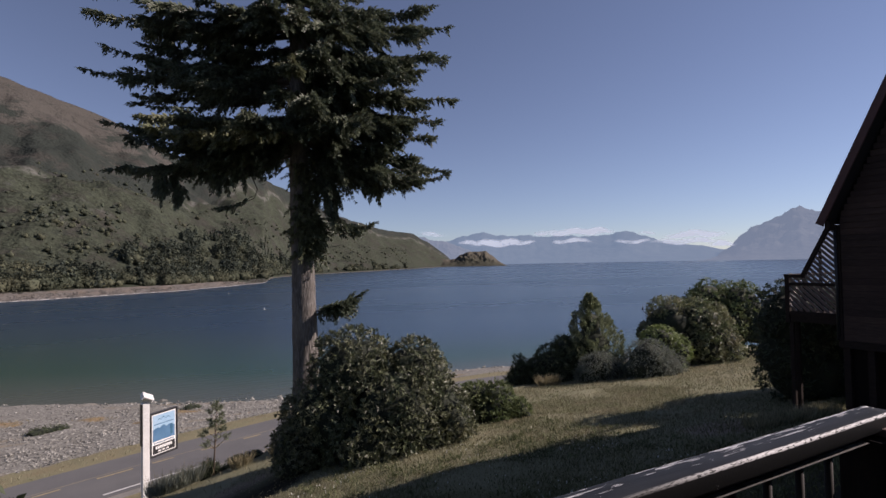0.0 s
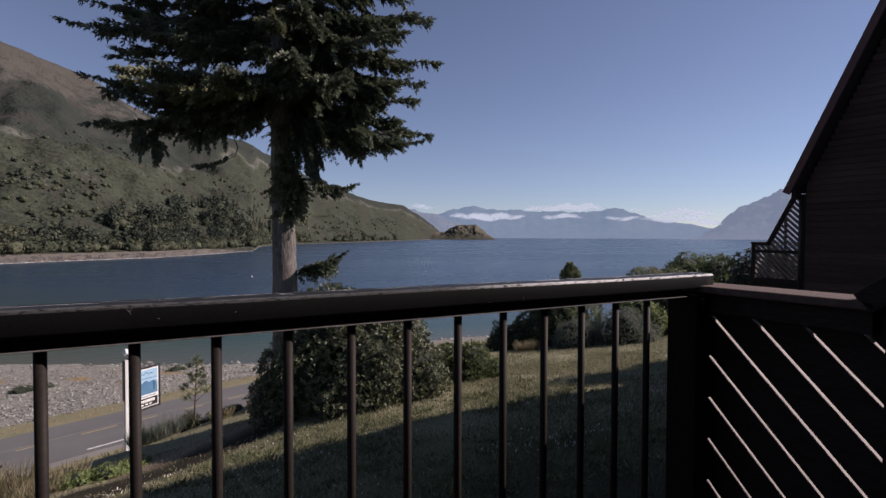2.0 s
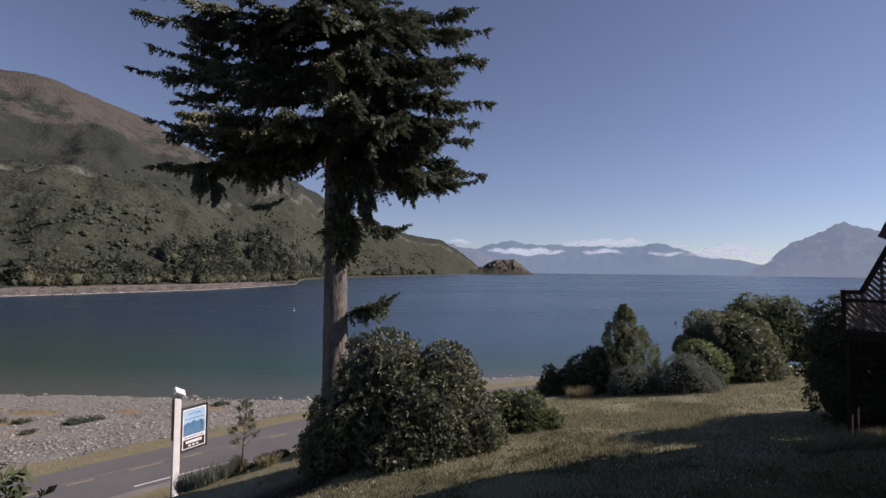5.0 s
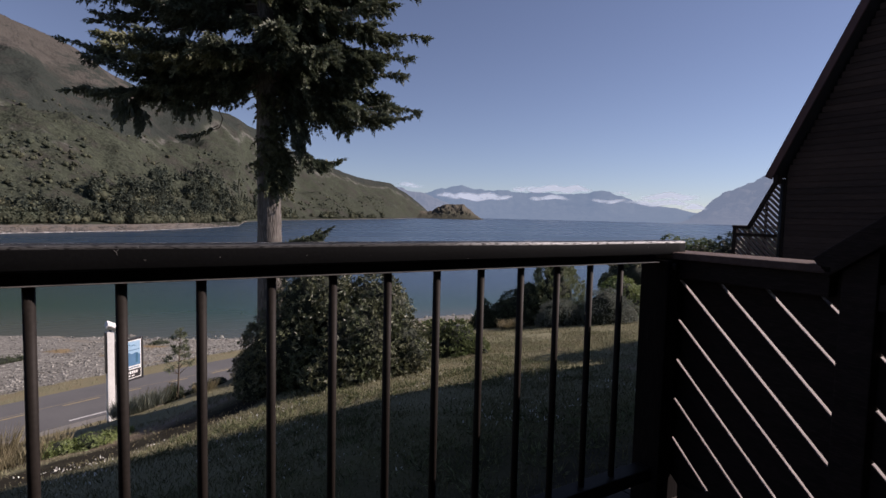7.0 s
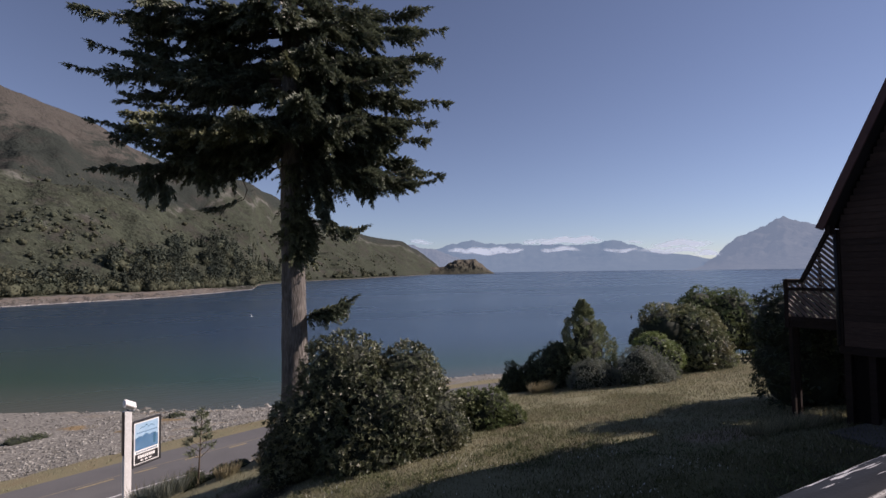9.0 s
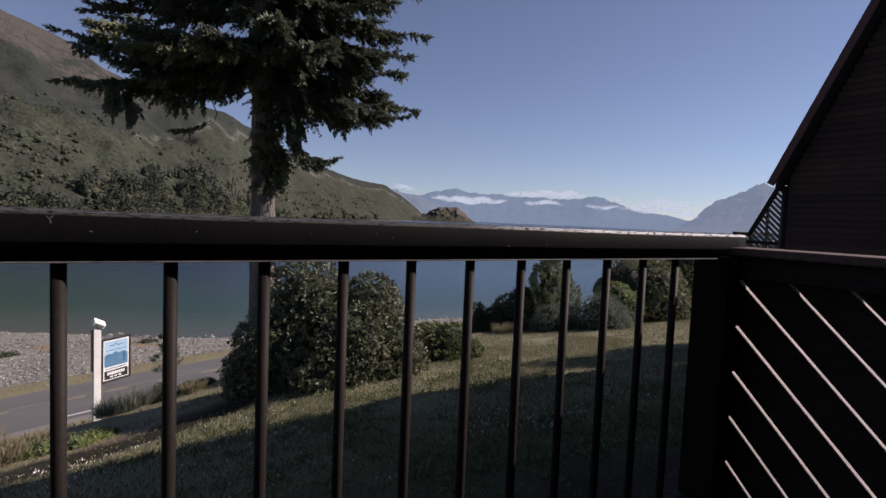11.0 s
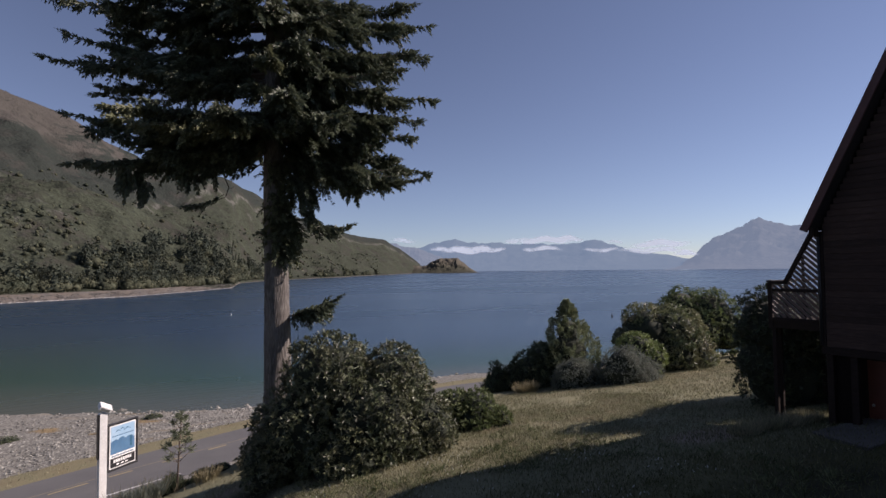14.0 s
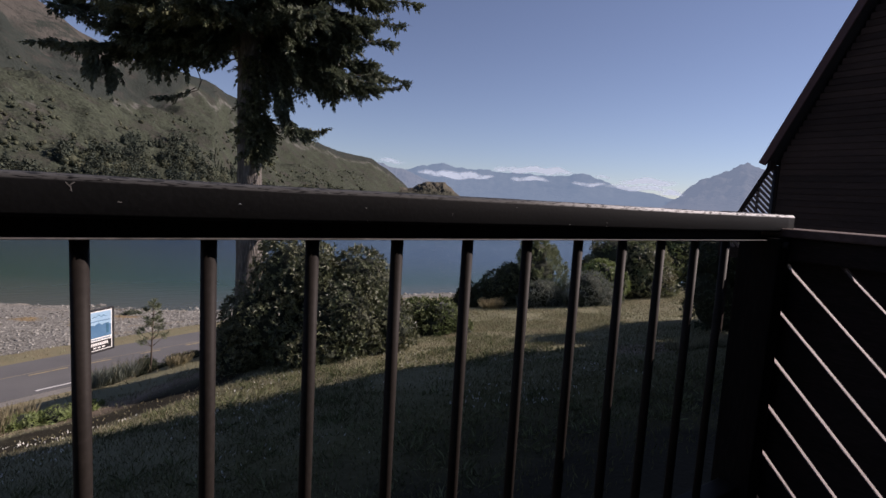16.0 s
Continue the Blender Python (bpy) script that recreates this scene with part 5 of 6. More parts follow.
def sapling(x, y, height, seed):
    """A thin young pine: whorls of rising branches with brushes of needles at their ends."""
    r = np.random.default_rng(seed)
    z0 = gz(x, y)
    thing = empty_thing("sapling", (x, y, z0), "thin young pine with sparse grey-green needles on the bank", "tree")
    bm = bmesh.new()
    lean = lambda h: Vector((x + 0.10 * h / height, y, z0 + h))
    tube(bm, [lean(-0.1), lean(height * 0.5), lean(height)], [0.032, 0.022, 0.008], 6)
    part("trunk", bm, TWIG, thing)
    P, D, L = [], [], []

    def brush(p, d, length, n):
        for _ in range(n):
            t = r.uniform(0.62, 1.05)
            P.append(p + d * (length * t))
            D.append(d * 0.8 + Vector(r.normal(0, 0.55, 3)))
            L.append(r.uniform(0.09, 0.17))

    for k in range(7):
        h = height * (0.36 + 0.54 * k / 6)
        for j in range(3):
            a = j * 2.094 + k * 0.7 + r.uniform(-0.3, 0.3)
            ln = (0.52 - 0.30 * k / 6) * r.uniform(0.55, 1.2)
            d = Vector((math.cos(a), math.sin(a), r.uniform(0.5, 1.1))).normalized()
            p = lean(h)
            wood = bmesh.new()
            tube(wood, [p, p + d * ln], [0.011, 0.004], 4)
            part("branch", wood, TWIG, thing)
            brush(p, d, ln, 34)
            for side_ in (-0.6, 0.6):
                e = (Matrix.Rotation(side_, 3, "Z") @ d)
                brush(p + d * ln * 0.45, e, ln * 0.5, 14)
    brush(lean(height * 0.85), Vector((0.05, 0, 1)).normalized(), height * 0.17, 45)
    P, D, L = np.array(P), unit(np.array(D)), np.array(L)
    v, f = leaf_quads(P, D, unit(r.normal(size=P.shape)), L, L * 0.16)
    part("foliage", mesh_of("foliage", v, f, PINE), None, thing)


PINE = leaf_material("pine_needles", (0.150, 0.178, 0.110), (0.190, 0.212, 0.140), rough=0.6, vary=0.35, spec=0.3)
sapling(-0.33, 17.2, 2.2, 5)
shrub("near_shrub", [(-3.12, 3.9, -0.45, 0.50), (-3.58, 3.8, -0.32, 0.6), (-3.00, 3.8, -0.80, 0.50), (-3.66, 3.6, -1.3, 0.8), (-2.85, 3.7, -0.66, 0.38)], 11000, 0.095, 0.042, DARKLEAF, "leafy evergreen shrub below the balcony", seed=38, stray=0.25)


def scatter(name, n, x0, x1, y0, y1, test, make, label, category, mat):
    """Many small pieces lying on the ground, as one mass."""
    r = np.random.default_rng(n)
    X, Y = r.uniform(x0, x1, n), r.uniform(y0, y1, n)
    ok = test(X, Y)
    X, Y = X[ok], Y[ok]
    v, f = make(r, X, Y, ground_z(X, Y))
    return tagged(new(name, mesh_of(name, v, f, mat)), label, category, kind="stuff")


def blades(h, w):
    def make(r, X, Y, Z):
        P = np.stack([X, Y, Z - 0.01], 1)
        D = unit(np.stack([r.normal(0, .45, len(X)), r.normal(0, .45, len(X)), np.ones(len(X))], 1))
        s_ = r.uniform(0.5, 1.3, len(X)) ** 1.5
        return leaf_quads(P, D, unit(r.normal(size=P.shape) * [1, 1, .1]), h * s_, np.full(len(X), w), 0.4)
    return make


def pebbles(lo, hi):
    base = np.array([(1, 0, 0), (-1, 0, 0), (0, 1, 0), (0, -1, 0), (0, 0, 1), (0, 0, -1)], float)
    tri = np.array([(0, 2, 4), (2, 1, 4), (1, 3, 4), (3, 0, 4), (2, 0, 5), (1, 2, 5), (3, 1, 5), (0, 3, 5)])

    def make(r, X, Y, Z):
        n = len(X)
        s_ = (lo + (hi - lo) * r.uniform(0, 1, n) ** 3)[:, None, None]
        v = base[None] * s_ * r.uniform(0.6, 1.3, (n, 6, 1)) * np.array([1.2, 1.0, 0.6]) + np.stack([X, Y, Z + 0.02], 1)[:, None, :]
        return v.reshape(-1, 3), (tri[None] + np.arange(n)[:, None, None] * 6).reshape(-1, 3)
    return make


# share of pale blades, rising with distance to paint the lawn sunlit
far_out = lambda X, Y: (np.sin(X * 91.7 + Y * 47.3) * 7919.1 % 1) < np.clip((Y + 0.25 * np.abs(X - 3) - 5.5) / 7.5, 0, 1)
scatter("lawn_grass", 150000, -7, 16, 2.5, 15.5, lambda X, Y: (road_offset(X, Y) < -18.9 + 0.4 * np.sin(3 * X)) & far_out(X, Y) & (soil_shade_band(X, Y) < 0.25 + 0.75 * (np.sin(X * 57.3 + Y * 23.9) * 5231.3 % 1) ** 3), blades(0.085, 0.012), "short uneven grass on the lawn, green and straw", "grass", BLADE)
scatter("lawn_grass", 150001, -7, 16, 2.5, 15.5, lambda X, Y: (road_offset(X, Y) < -18.9 + 0.4 * np.sin(3 * X)) & ~far_out(X, Y) & (soil_shade_band(X, Y) < 0.35) & ((np.sin(X * 37.1 + Y * 81.9) * 6151.7 % 1) < np.clip((Y - 1.5 + 0.12 * np.abs(X - 2)) / 5.5, 0.25, 1)), blades(0.095, 0.012), "uneven grass close to the lodges, darkened in colour for shade", "grass", SHADEBLADE)
scatter("lawn_grass", 60000, 6, 30, 9, 22, lambda X, Y: (road_offset(X, Y) < -18.5), blades(0.09, 0.02), "short dry grass on the far lawn", "grass", BLADE)
def clumped(h, w, per):
    """Blades drawn together in clumps of weed that stand above the mown grass."""
    def make(r, X, Y, Z):
        k = len(X) // per
        i = np.repeat(np.arange(k), per)
        x, y = X[:k][i] + r.normal(0, 0.055, k * per), Y[:k][i] + r.normal(0, 0.055, k * per)
        P = np.stack([x, y, ground_z(x, y) - 0.01], 1)
        out = np.stack([x - X[:k][i], y - Y[:k][i], np.full(k * per, 0.06)], 1)
        D = unit(out + r.normal(0, 0.03, out.shape))
        size = np.repeat(r.uniform(0.5, 1.5, k), per) * r.uniform(0.6, 1.3, k * per)
        return leaf_quads(P, D, unit(r.normal(size=P.shape) * [1, 1, .1]), h * size, w * size, 0.4)
    return make


scatter("lawn_weeds", 26000, -5, 9, 3.5, 12.5, lambda X, Y: (road_offset(X, Y) < -19) & (soil_shade_band(X, Y) < 0.3) & (np.sin(X * 0.9 + 1.3 * np.sin(Y * 0.8)) + np.sin(Y * 1.3 + X * 0.4) > -0.5), clumped(0.12, 0.017, 14), "clumps of darker weed in the mown grass", "grass", WEED)
scatter("leaf_litter", 1500, -5, 3, 9, 16, lambda X, Y: soil_shade_band(X, Y) > 0.4, blades(0.05, 0.03), "dry fallen leaves and stalks on the dark brow", "litter", STRAW)
scatter("lawn_flowers", 2600, -4, 8, 4.5, 11.5, lambda X, Y: np.sin(X * 1.7 + np.sin(Y)) + np.sin(Y * 2.3) > 0.2, blades(0.06, 0.028), "small white flowers in the grass", "flowers", PETAL)
scatter("bank_grass_cover", 11000, -14, 26, 12, 36, lambda X, Y: (road_offset(X, Y) > -20.5) & (road_offset(X, Y) < -3.9) & (soil_shade_band(X, Y) < 0.2), blades(0.20, 0.02), "rough dry grass on the bank", "grass", STRAW)
scatter("verge_grass", 16000, -40, 40, 20, 48, lambda X, Y: (road_offset(X, Y) > 2.5) & (road_offset(X, Y) < 4.9 + 0.5 * np.sin(X * 0.7)), blades(0.20, 0.03), "dry grass along the road's verge", "grass", BLADE)
on_beach = lambda X, Y: (road_offset(X, Y) > 4.9) & (Y < np.interp(X, SHORE_X, SHORE_Y) + 0.6)
stony = lambda X, Y: on_beach(X, Y) & (tan_patch(X, Y) < 0.35) & (np.sin(X * 12.9898 + Y * 78.233) * 43758.5 % 1 < np.clip(1.35 - (road_offset(X, Y) - 5) / 14, 0.12, 1))
scatter("beach_grass", 9000, -30, 4, 44, 62, lambda X, Y: on_beach(X, Y) & (tan_patch(X, Y) > 0.3), blades(0.22, 0.04), "dry tan grass in strips on the beach", "grass", STRAW)
scatter("beach_stones", 62000, -40, 24, 24, 72, stony, pebbles(0.035, 0.15), "grey and white stones on the beach", "stones", STONE)
near_water = lambda X, Y: np.abs(Y - np.interp(X, SHORE_X, SHORE_Y)) < 1.6
scatter("shore_boulders", 900, -3, 34, 46, 62, near_water, pebbles(0.06, 0.42), "pale boulders along the water's edge", "stones", STONE)
for i, (bx, by, br) in enumerate([(-10.2, 47.4, 0.75), (-9.2, 47.9, 0.6), (-14.0, 49.4, 0.5), (-15.8, 49.9, 0.55), (-3.0, 46.0, 0.4), (0.1, 50.2, 0.6), (-12.6, 45.2, 0.35)]):
    shrub("beach_shrub", [(bx, by, gz(bx, by) + 0.08, br, br * 0.45), (bx + br * 0.9, by + 0.2, gz(bx, by) + 0.05, br * 0.7, br * 0.4)], 900, 0.16, 0.03, DARKLEAF, "low straggling shrub on the shingle", group="beach shrubs", seed=50 + i, stems=False, stray=0.5)


def hill_trees(name, n, seed, conifers, mat, label):
    """Woods on the foot of the far hill: crowns of many small leaf clumps, as one mass."""
    r = np.random.default_rng(seed)
    ball = bmesh.new()
    bmesh.ops.create_icosphere(ball, subdivisions=2, radius=1.0)
    ball.verts.ensure_lookup_table()
    unit_v = np.array([v.co for v in ball.verts])
    unit_f = np.array([[v.index for v in f.verts] for f in ball.faces])
    ball.free()
    P, L, C, core, tri = [], [], [], [], []
    k = 0
    while k < n:
        a = r.uniform(-22, 24)
        t = 0.045 + 0.60 * r.uniform(0, 1) ** (1.5 if conifers else 1.9)
        x, y, z = hillside_z(a, t)
        patch = fbm(x * 0.012, y * 0.012, 9.0, 3) + 0.5 * fbm(x * 0.05, y * 0.05, 4.0, 2)
        middle = math.exp(-((a - 4.0) / 6.5) ** 2)
        edge = 0.085 + 0.22 * middle * (1.2 if conifers else 0.8) + 0.10 * patch
        wood = t < edge and (patch > -0.10 if middle > 0.4 else patch > 0.02)
        if not wood and r.random() > (0.30 if patch > 0.12 else 0.05) * (0.5 if conifers else 1.0):
            continue
        if conifers and wood and r.random() > 0.25 + middle:
            continue
        h = ((4.0 + 8.5 * r.uniform(0, 1) ** 1.6 if conifers else 2.2 + 6.0 * r.uniform(0, 1) ** 1.8) if wood else 1.0 + 3.6 * r.uniform(0, 1) ** 1.6) * (1 + NEAR(a) / 2500)
        wide = h * (r.uniform(0.15, 0.24) if conifers and wood else r.uniform(0.30, 0.60))
        q = unit_v * (1 + 0.28 * np.sin(unit_v @ r.normal(0, 3.5, (3, 1)) + k) + r.normal(0, 0.10, (len(unit_v), 1)))
        up = np.clip((q[:, 2] + 1) / 2, 0, 1.1)
        s_ = (1.08 - up)[:, None] * 1.5 if conifers else 1.0
        body = np.column_stack([q[:, :2] * wide * s_, h * (0.02 + 0.95 * up)])
        tri.append(unit_f + len(unit_v) * k)
        core.append(body * 0.72 + (x, y, z - 0.3))
        c = 90 if wood else 45
        pick = r.integers(0, len(unit_v), c)
        P.append(body[pick] * r.uniform(0.70, 1.12, (c, 1)) + r.normal(0, 0.04 * h, (c, 3)) * (1, 1, 0.6) + (x, y, z - 0.3))
        L.append(h * r.uniform(0.08, 0.20, c))
        C.append(unit_v[pick] + (0, 0, 0.25))
        k += 1
    P, L, C = np.concatenate(P), np.concatenate(L), np.concatenate(C)
    N = unit(r.normal(size=P.shape) * 0.5 + C)
    D = unit(np.cross(N, r.normal(size=P.shape)))
    v, f = leaf_quads(P, D, N, L, L * 0.7, 0.1)
    core = np.concatenate(core)
    f = np.concatenate([f[:, (0, 1, 2)], f[:, (0, 2, 3)]]) + len(core)
    me = mesh_of(name, np.concatenate([core, v]), np.concatenate(tri + [f]), mat, True)
    tagged(new(name, me), label, "woods", kind="stuff")


hill_trees("hillside_conifers", 900, 77, True, FARCONIFER, "dark conifers on the foot of the far hill")
hill_trees("hillside_woods", 3000, 78, False, FARLEAF, "olive broadleaved trees and scrub on the far hill")


def far_beach():
    """The pale shingle spit along the far shore."""
    azs = np.linspace(-40, 28.0, 220)
    v, f = [], []
    for i, a in enumerate(azs):
        n = float(NEAR(a))
        for k, (o, h) in enumerate(((-5, -0.3), (-2, 0.3), (4, 1.0), (11, 2.4), (17, 3.2), (24, 2.2))):
            d = n + o + 2.0 * fbm(a * 0.9, k * 0.7, 2.0, 3)
            v.append((d * math.sin(radians(a)), d * math.cos(radians(a)), WATERLINE + h * max(0.3, min(1.0, 0.12 + (9 - a) / 5)) + 0.4 * fbm(a * 2.0, k, 4.0, 2) * (k > 1)))
        if i:
            for k in range(5):
                b = i * 6 + k
                f.append((b - 6, b - 5, b + 1, b))
    me = mesh_of("far_beach", v, f, FARSHINGLE, True)
    me.flip_normals()
    tagged(new("far_beach", me), "pale shingle and dry grass along the far shore", "beach", kind="structure")


FARSHINGLE = material("far_shingle", (0.145, 0.112, 0.08), (0.10, 0.094, 0.085), (0.20, 0.185, 0.165), rough=0.95, scale=0.12, fine=0.8, bump=0.5, bump_size=0.5, amount=0.9)
far_beach()
far_line = lambda r, n: np.stack([(NEAR(a_) + r.uniform(-4.2, -1.8, n)) * f_(np.radians(a_)) for a_ in [r.uniform(-40, 9, n)] for f_ in (np.sin, np.cos)], 1)
r_ = np.random.default_rng(8)
spots = far_line(r_, 5200)
v, f = pebbles(0.12, 0.55)(r_, spots[:, 0], spots[:, 1], np.full(5200, WATERLINE + 0.12))
spots = far_line(r_, 6000)
spots *= (1 + r_.uniform(0.0, 0.045, 6000) ** 1.0)[:, None]
out_ = np.hypot(spots[:, 0], spots[:, 1]) - NEAR(np.degrees(np.arctan2(spots[:, 0], spots[:, 1])))
v2, f2 = pebbles(0.15, 0.7)(r_, spots[:, 0], spots[:, 1], WATERLINE + np.interp(out_, [-5, -2, 4, 11, 17, 24], [-0.3, 0.3, 1.0, 2.4, 3.2, 2.2]))
tagged(new("far_shore_rocks", mesh_of("far_shore_rocks", v2, f2, DARKSTONE)), "grey rocks strewn over the far beach", "stones", kind="stuff")
tagged(new("far_shore_stones", mesh_of("far_shore_stones", v, f, PALESTONE)), "line of pale stones at the far water's edge", "stones", kind="stuff")


# ---- things on the lake and by the road ----
def buoy(x, y, r_, h, mat, label):
    thing = empty_thing("buoy", (x, y, WATERLINE), label, "buoy", "mooring buoys")
    bm = bmesh.new()
    bmesh.ops.create_uvsphere(bm, u_segments=14, v_segments=9, radius=r_, matrix=Matrix.Translation((x, y, WATERLINE + r_ * 0.4)))
    part("float", bm, mat, thing)
    bm = bmesh.new()
    tube(bm, [(x, y, WATERLINE + r_), (x, y, WATERLINE + h)], [r_ * 0.35, r_ * 0.2], 8)
    part("stem", bm, mat, thing)


buoy(23.4, 158.9, 0.22, 0.7, WHITEPAINT, "white mooring buoy on the lake")
buoy(23.9, 266.1, 0.16, 0.4, WHITEPAINT, "white mooring buoy further out")
buoy(105.4, 91.9, 0.28, 1.0, BLACKPAINT, "dark marker buoy on the lake")


def road_sign():
    x, y, size = -2.43, 23.96, 0.86
    # drawn at full scale with the post's top at -5.0, then set to its size and place
    place = Matrix.Translation((x, y, -4.116)) @ Matrix.Scale(size, 4) @ Matrix.Translation((0, 0, 5.0))
    z0, z1 = -5.0 + (gz(x, y) + 4.116) / size, -5.0
    thing = empty_thing("road_sign", (x, y, gz(x, y)), "tall white post with a framed picture board and floodlight", "sign")
    m = place @ Matrix.Rotation(0.31, 4, "Z")
    bm = bmesh.new()
    box(bm, (-0.15, -0.15, z0 - 0.3), (0.15, 0.15, z1), 0.015, m)
    part("post", bm, WHITEPAINT, thing, "white painted square post")
    bm = bmesh.new()
    tube(bm, [m @ Vector((0, 0, z1)), m @ Vector((0.05, 0, z1 + 0.16))], [0.05, 0.05], 8)
    bm2 = bmesh.new()
    box(bm2, (-0.205, -0.12, z1 - 2.0), (-0.152, 0.12, z1 - 0.04), 0.008, m)
    part("side_plate", bm2, BLACKPAINT, thing, "narrow black plate on the post")
    part("lamp_bracket", bm, GALV, thing)
    bm = bmesh.new()
    t = m @ Matrix.Translation((0.06, -0.02, z1 + 0.26)) @ Matrix.Rotation(radians(28), 4, "Y") @ Matrix.Rotation(radians(20), 4, "X")
    box(bm, (-0.24, -0.24, -0.11), (0.28, 0.24, 0.11), 0.04, t)
    part("floodlight", bm, WHITEPAINT, thing, "white floodlight on top of the post")
    bm = bmesh.new()
    box(bm, (-0.17, -0.252, -0.06), (0.21, -0.242, 0.06), 0.0, t)
    part("lamp_glass", bm, GALV, thing)
    # board, hung from the post
    d = Vector((0.78, 0.63, 0)).normalized()
    rot = place @ Matrix.Rotation(math.atan2(d.y, d.x), 4, "Z")
    lo, hi, zl, zh = 0.22, 1.70, -7.70, -5.60

    def slab(name, x0, x1, za, zb, y0, y1, mat, label="", bevel=0.0, parent=None):
        b = bmesh.new()
        box(b, (x0, y0, za), (x1, y1, zb), bevel, rot)
        return part(name, b, mat, parent or thing, label)

    slab("board", lo, hi, zl, zh, -0.05, 0.05, BLACKPAINT, "dark-framed sign board", 0.012)
    slab("frame_side", lo - 0.02, lo + 0.06, zl - 0.02, zh + 0.02, -0.09, 0.06, BLACKPAINT, "", 0.01)
    slab("frame_side", hi - 0.06, hi + 0.02, zl - 0.02, zh + 0.02, -0.09, 0.06, BLACKPAINT, "", 0.01)
    slab("frame_top", lo + 0.06, hi - 0.06, zh - 0.06, zh + 0.02, -0.09, 0.06, BLACKPAINT, "", 0.01)
    slab("frame_bottom", lo + 0.06, hi - 0.06, zl - 0.02, zl + 0.06, -0.09, 0.06, BLACKPAINT, "", 0.01)
    a, b_ = lo + 0.08, hi - 0.08
    slab("white_border", a, b_, zl + 0.08, zh - 0.08, -0.056, -0.05, WHITEPAINT)
    slab("picture_sky", a + 0.05, b_ - 0.05, zl + 1.28, zh - 0.13, -0.062, -0.056, SIGNSKY, "pale blue sky of the picture")
    slab("picture_lake", a + 0.05, b_ - 0.05, zl + 0.72, zl + 1.28, -0.062, -0.056, SIGNLAKE, "blue lake of the picture")
    for p, q, h in ((0.25, 0.56, 0.12), (0.43, 0.82, 0.18), (0.68, 1.08, 0.13)):
        bm = bmesh.new()
        vs = [bm.verts.new(rot @ Vector((a + u, -0.064, zl + 1.68 + k))) for u, k in ((p, 0), ((p + q) / 2, h), (q, 0), ((p + q) / 2, h - 0.05))]
        bm.faces.new(vs)
        part("picture_peak", bm, SIGNDARK, thing, "dark blue outline of peaks")
    for k in range(10):
        slab("lettering_bar", a + 0.12 + 0.11 * k, a + 0.20 + 0.11 * k, zl + 1.50, zl + 1.55, -0.066, -0.063, SIGNLAKE)
    for p, q, h in ((0.05, 0.50, 0.10), (0.35, 0.85, 0.16), (0.70, 1.22, 0.11)):
        bm = bmesh.new()
        bm.faces.new([bm.verts.new(rot @ Vector((a + u, -0.0635 - 0.0004 * h, zl + 1.27 + k))) for u, k in ((p, 0), (q, 0), ((p + q) / 2 + 0.05, h), ((p + q) / 2 - 0.08, h * 0.8))])
        part("picture_hill", bm, SIGNLAKE, thing, "blue hills of the picture")
    slab("picture_post", b_ - 0.30, b_ - 0.18, zl + 0.86, zl + 1.36, -0.067, -0.063, SIGNDARK, "dark upright shape in the picture")
    slab("white_band", a + 0.05, b_ - 0.05, zl + 0.56, zl + 0.70, -0.062, -0.056, WHITEPAINT)
    for k in range(14):
        slab("lettering_bar", a + 0.10 + 0.08 * k, a + 0.16 + 0.08 * k, zl + 0.60, zl + 0.66, -0.066, -0.063, SIGNDARK)
    slab("black_band", a + 0.05, b_ - 0.05, zl + 0.12, zl + 0.54, -0.062, -0.056, BLACKPAINT)
    for k in range(8):
        slab("lettering_bar", a + 0.20 + 0.115 * k, a + 0.29 + 0.115 * k, zl + 0.33, zl + 0.47, -0.066, -0.063, WHITEPAINT)
    for k in range(3):
        slab("lettering_bar", a + 0.34 + 0.22 * k, a + 0.48 + 0.22 * k, zl + 0.19, zl + 0.26, -0.066, -0.063, WHITEPAINT)
    return thing


road_sign()


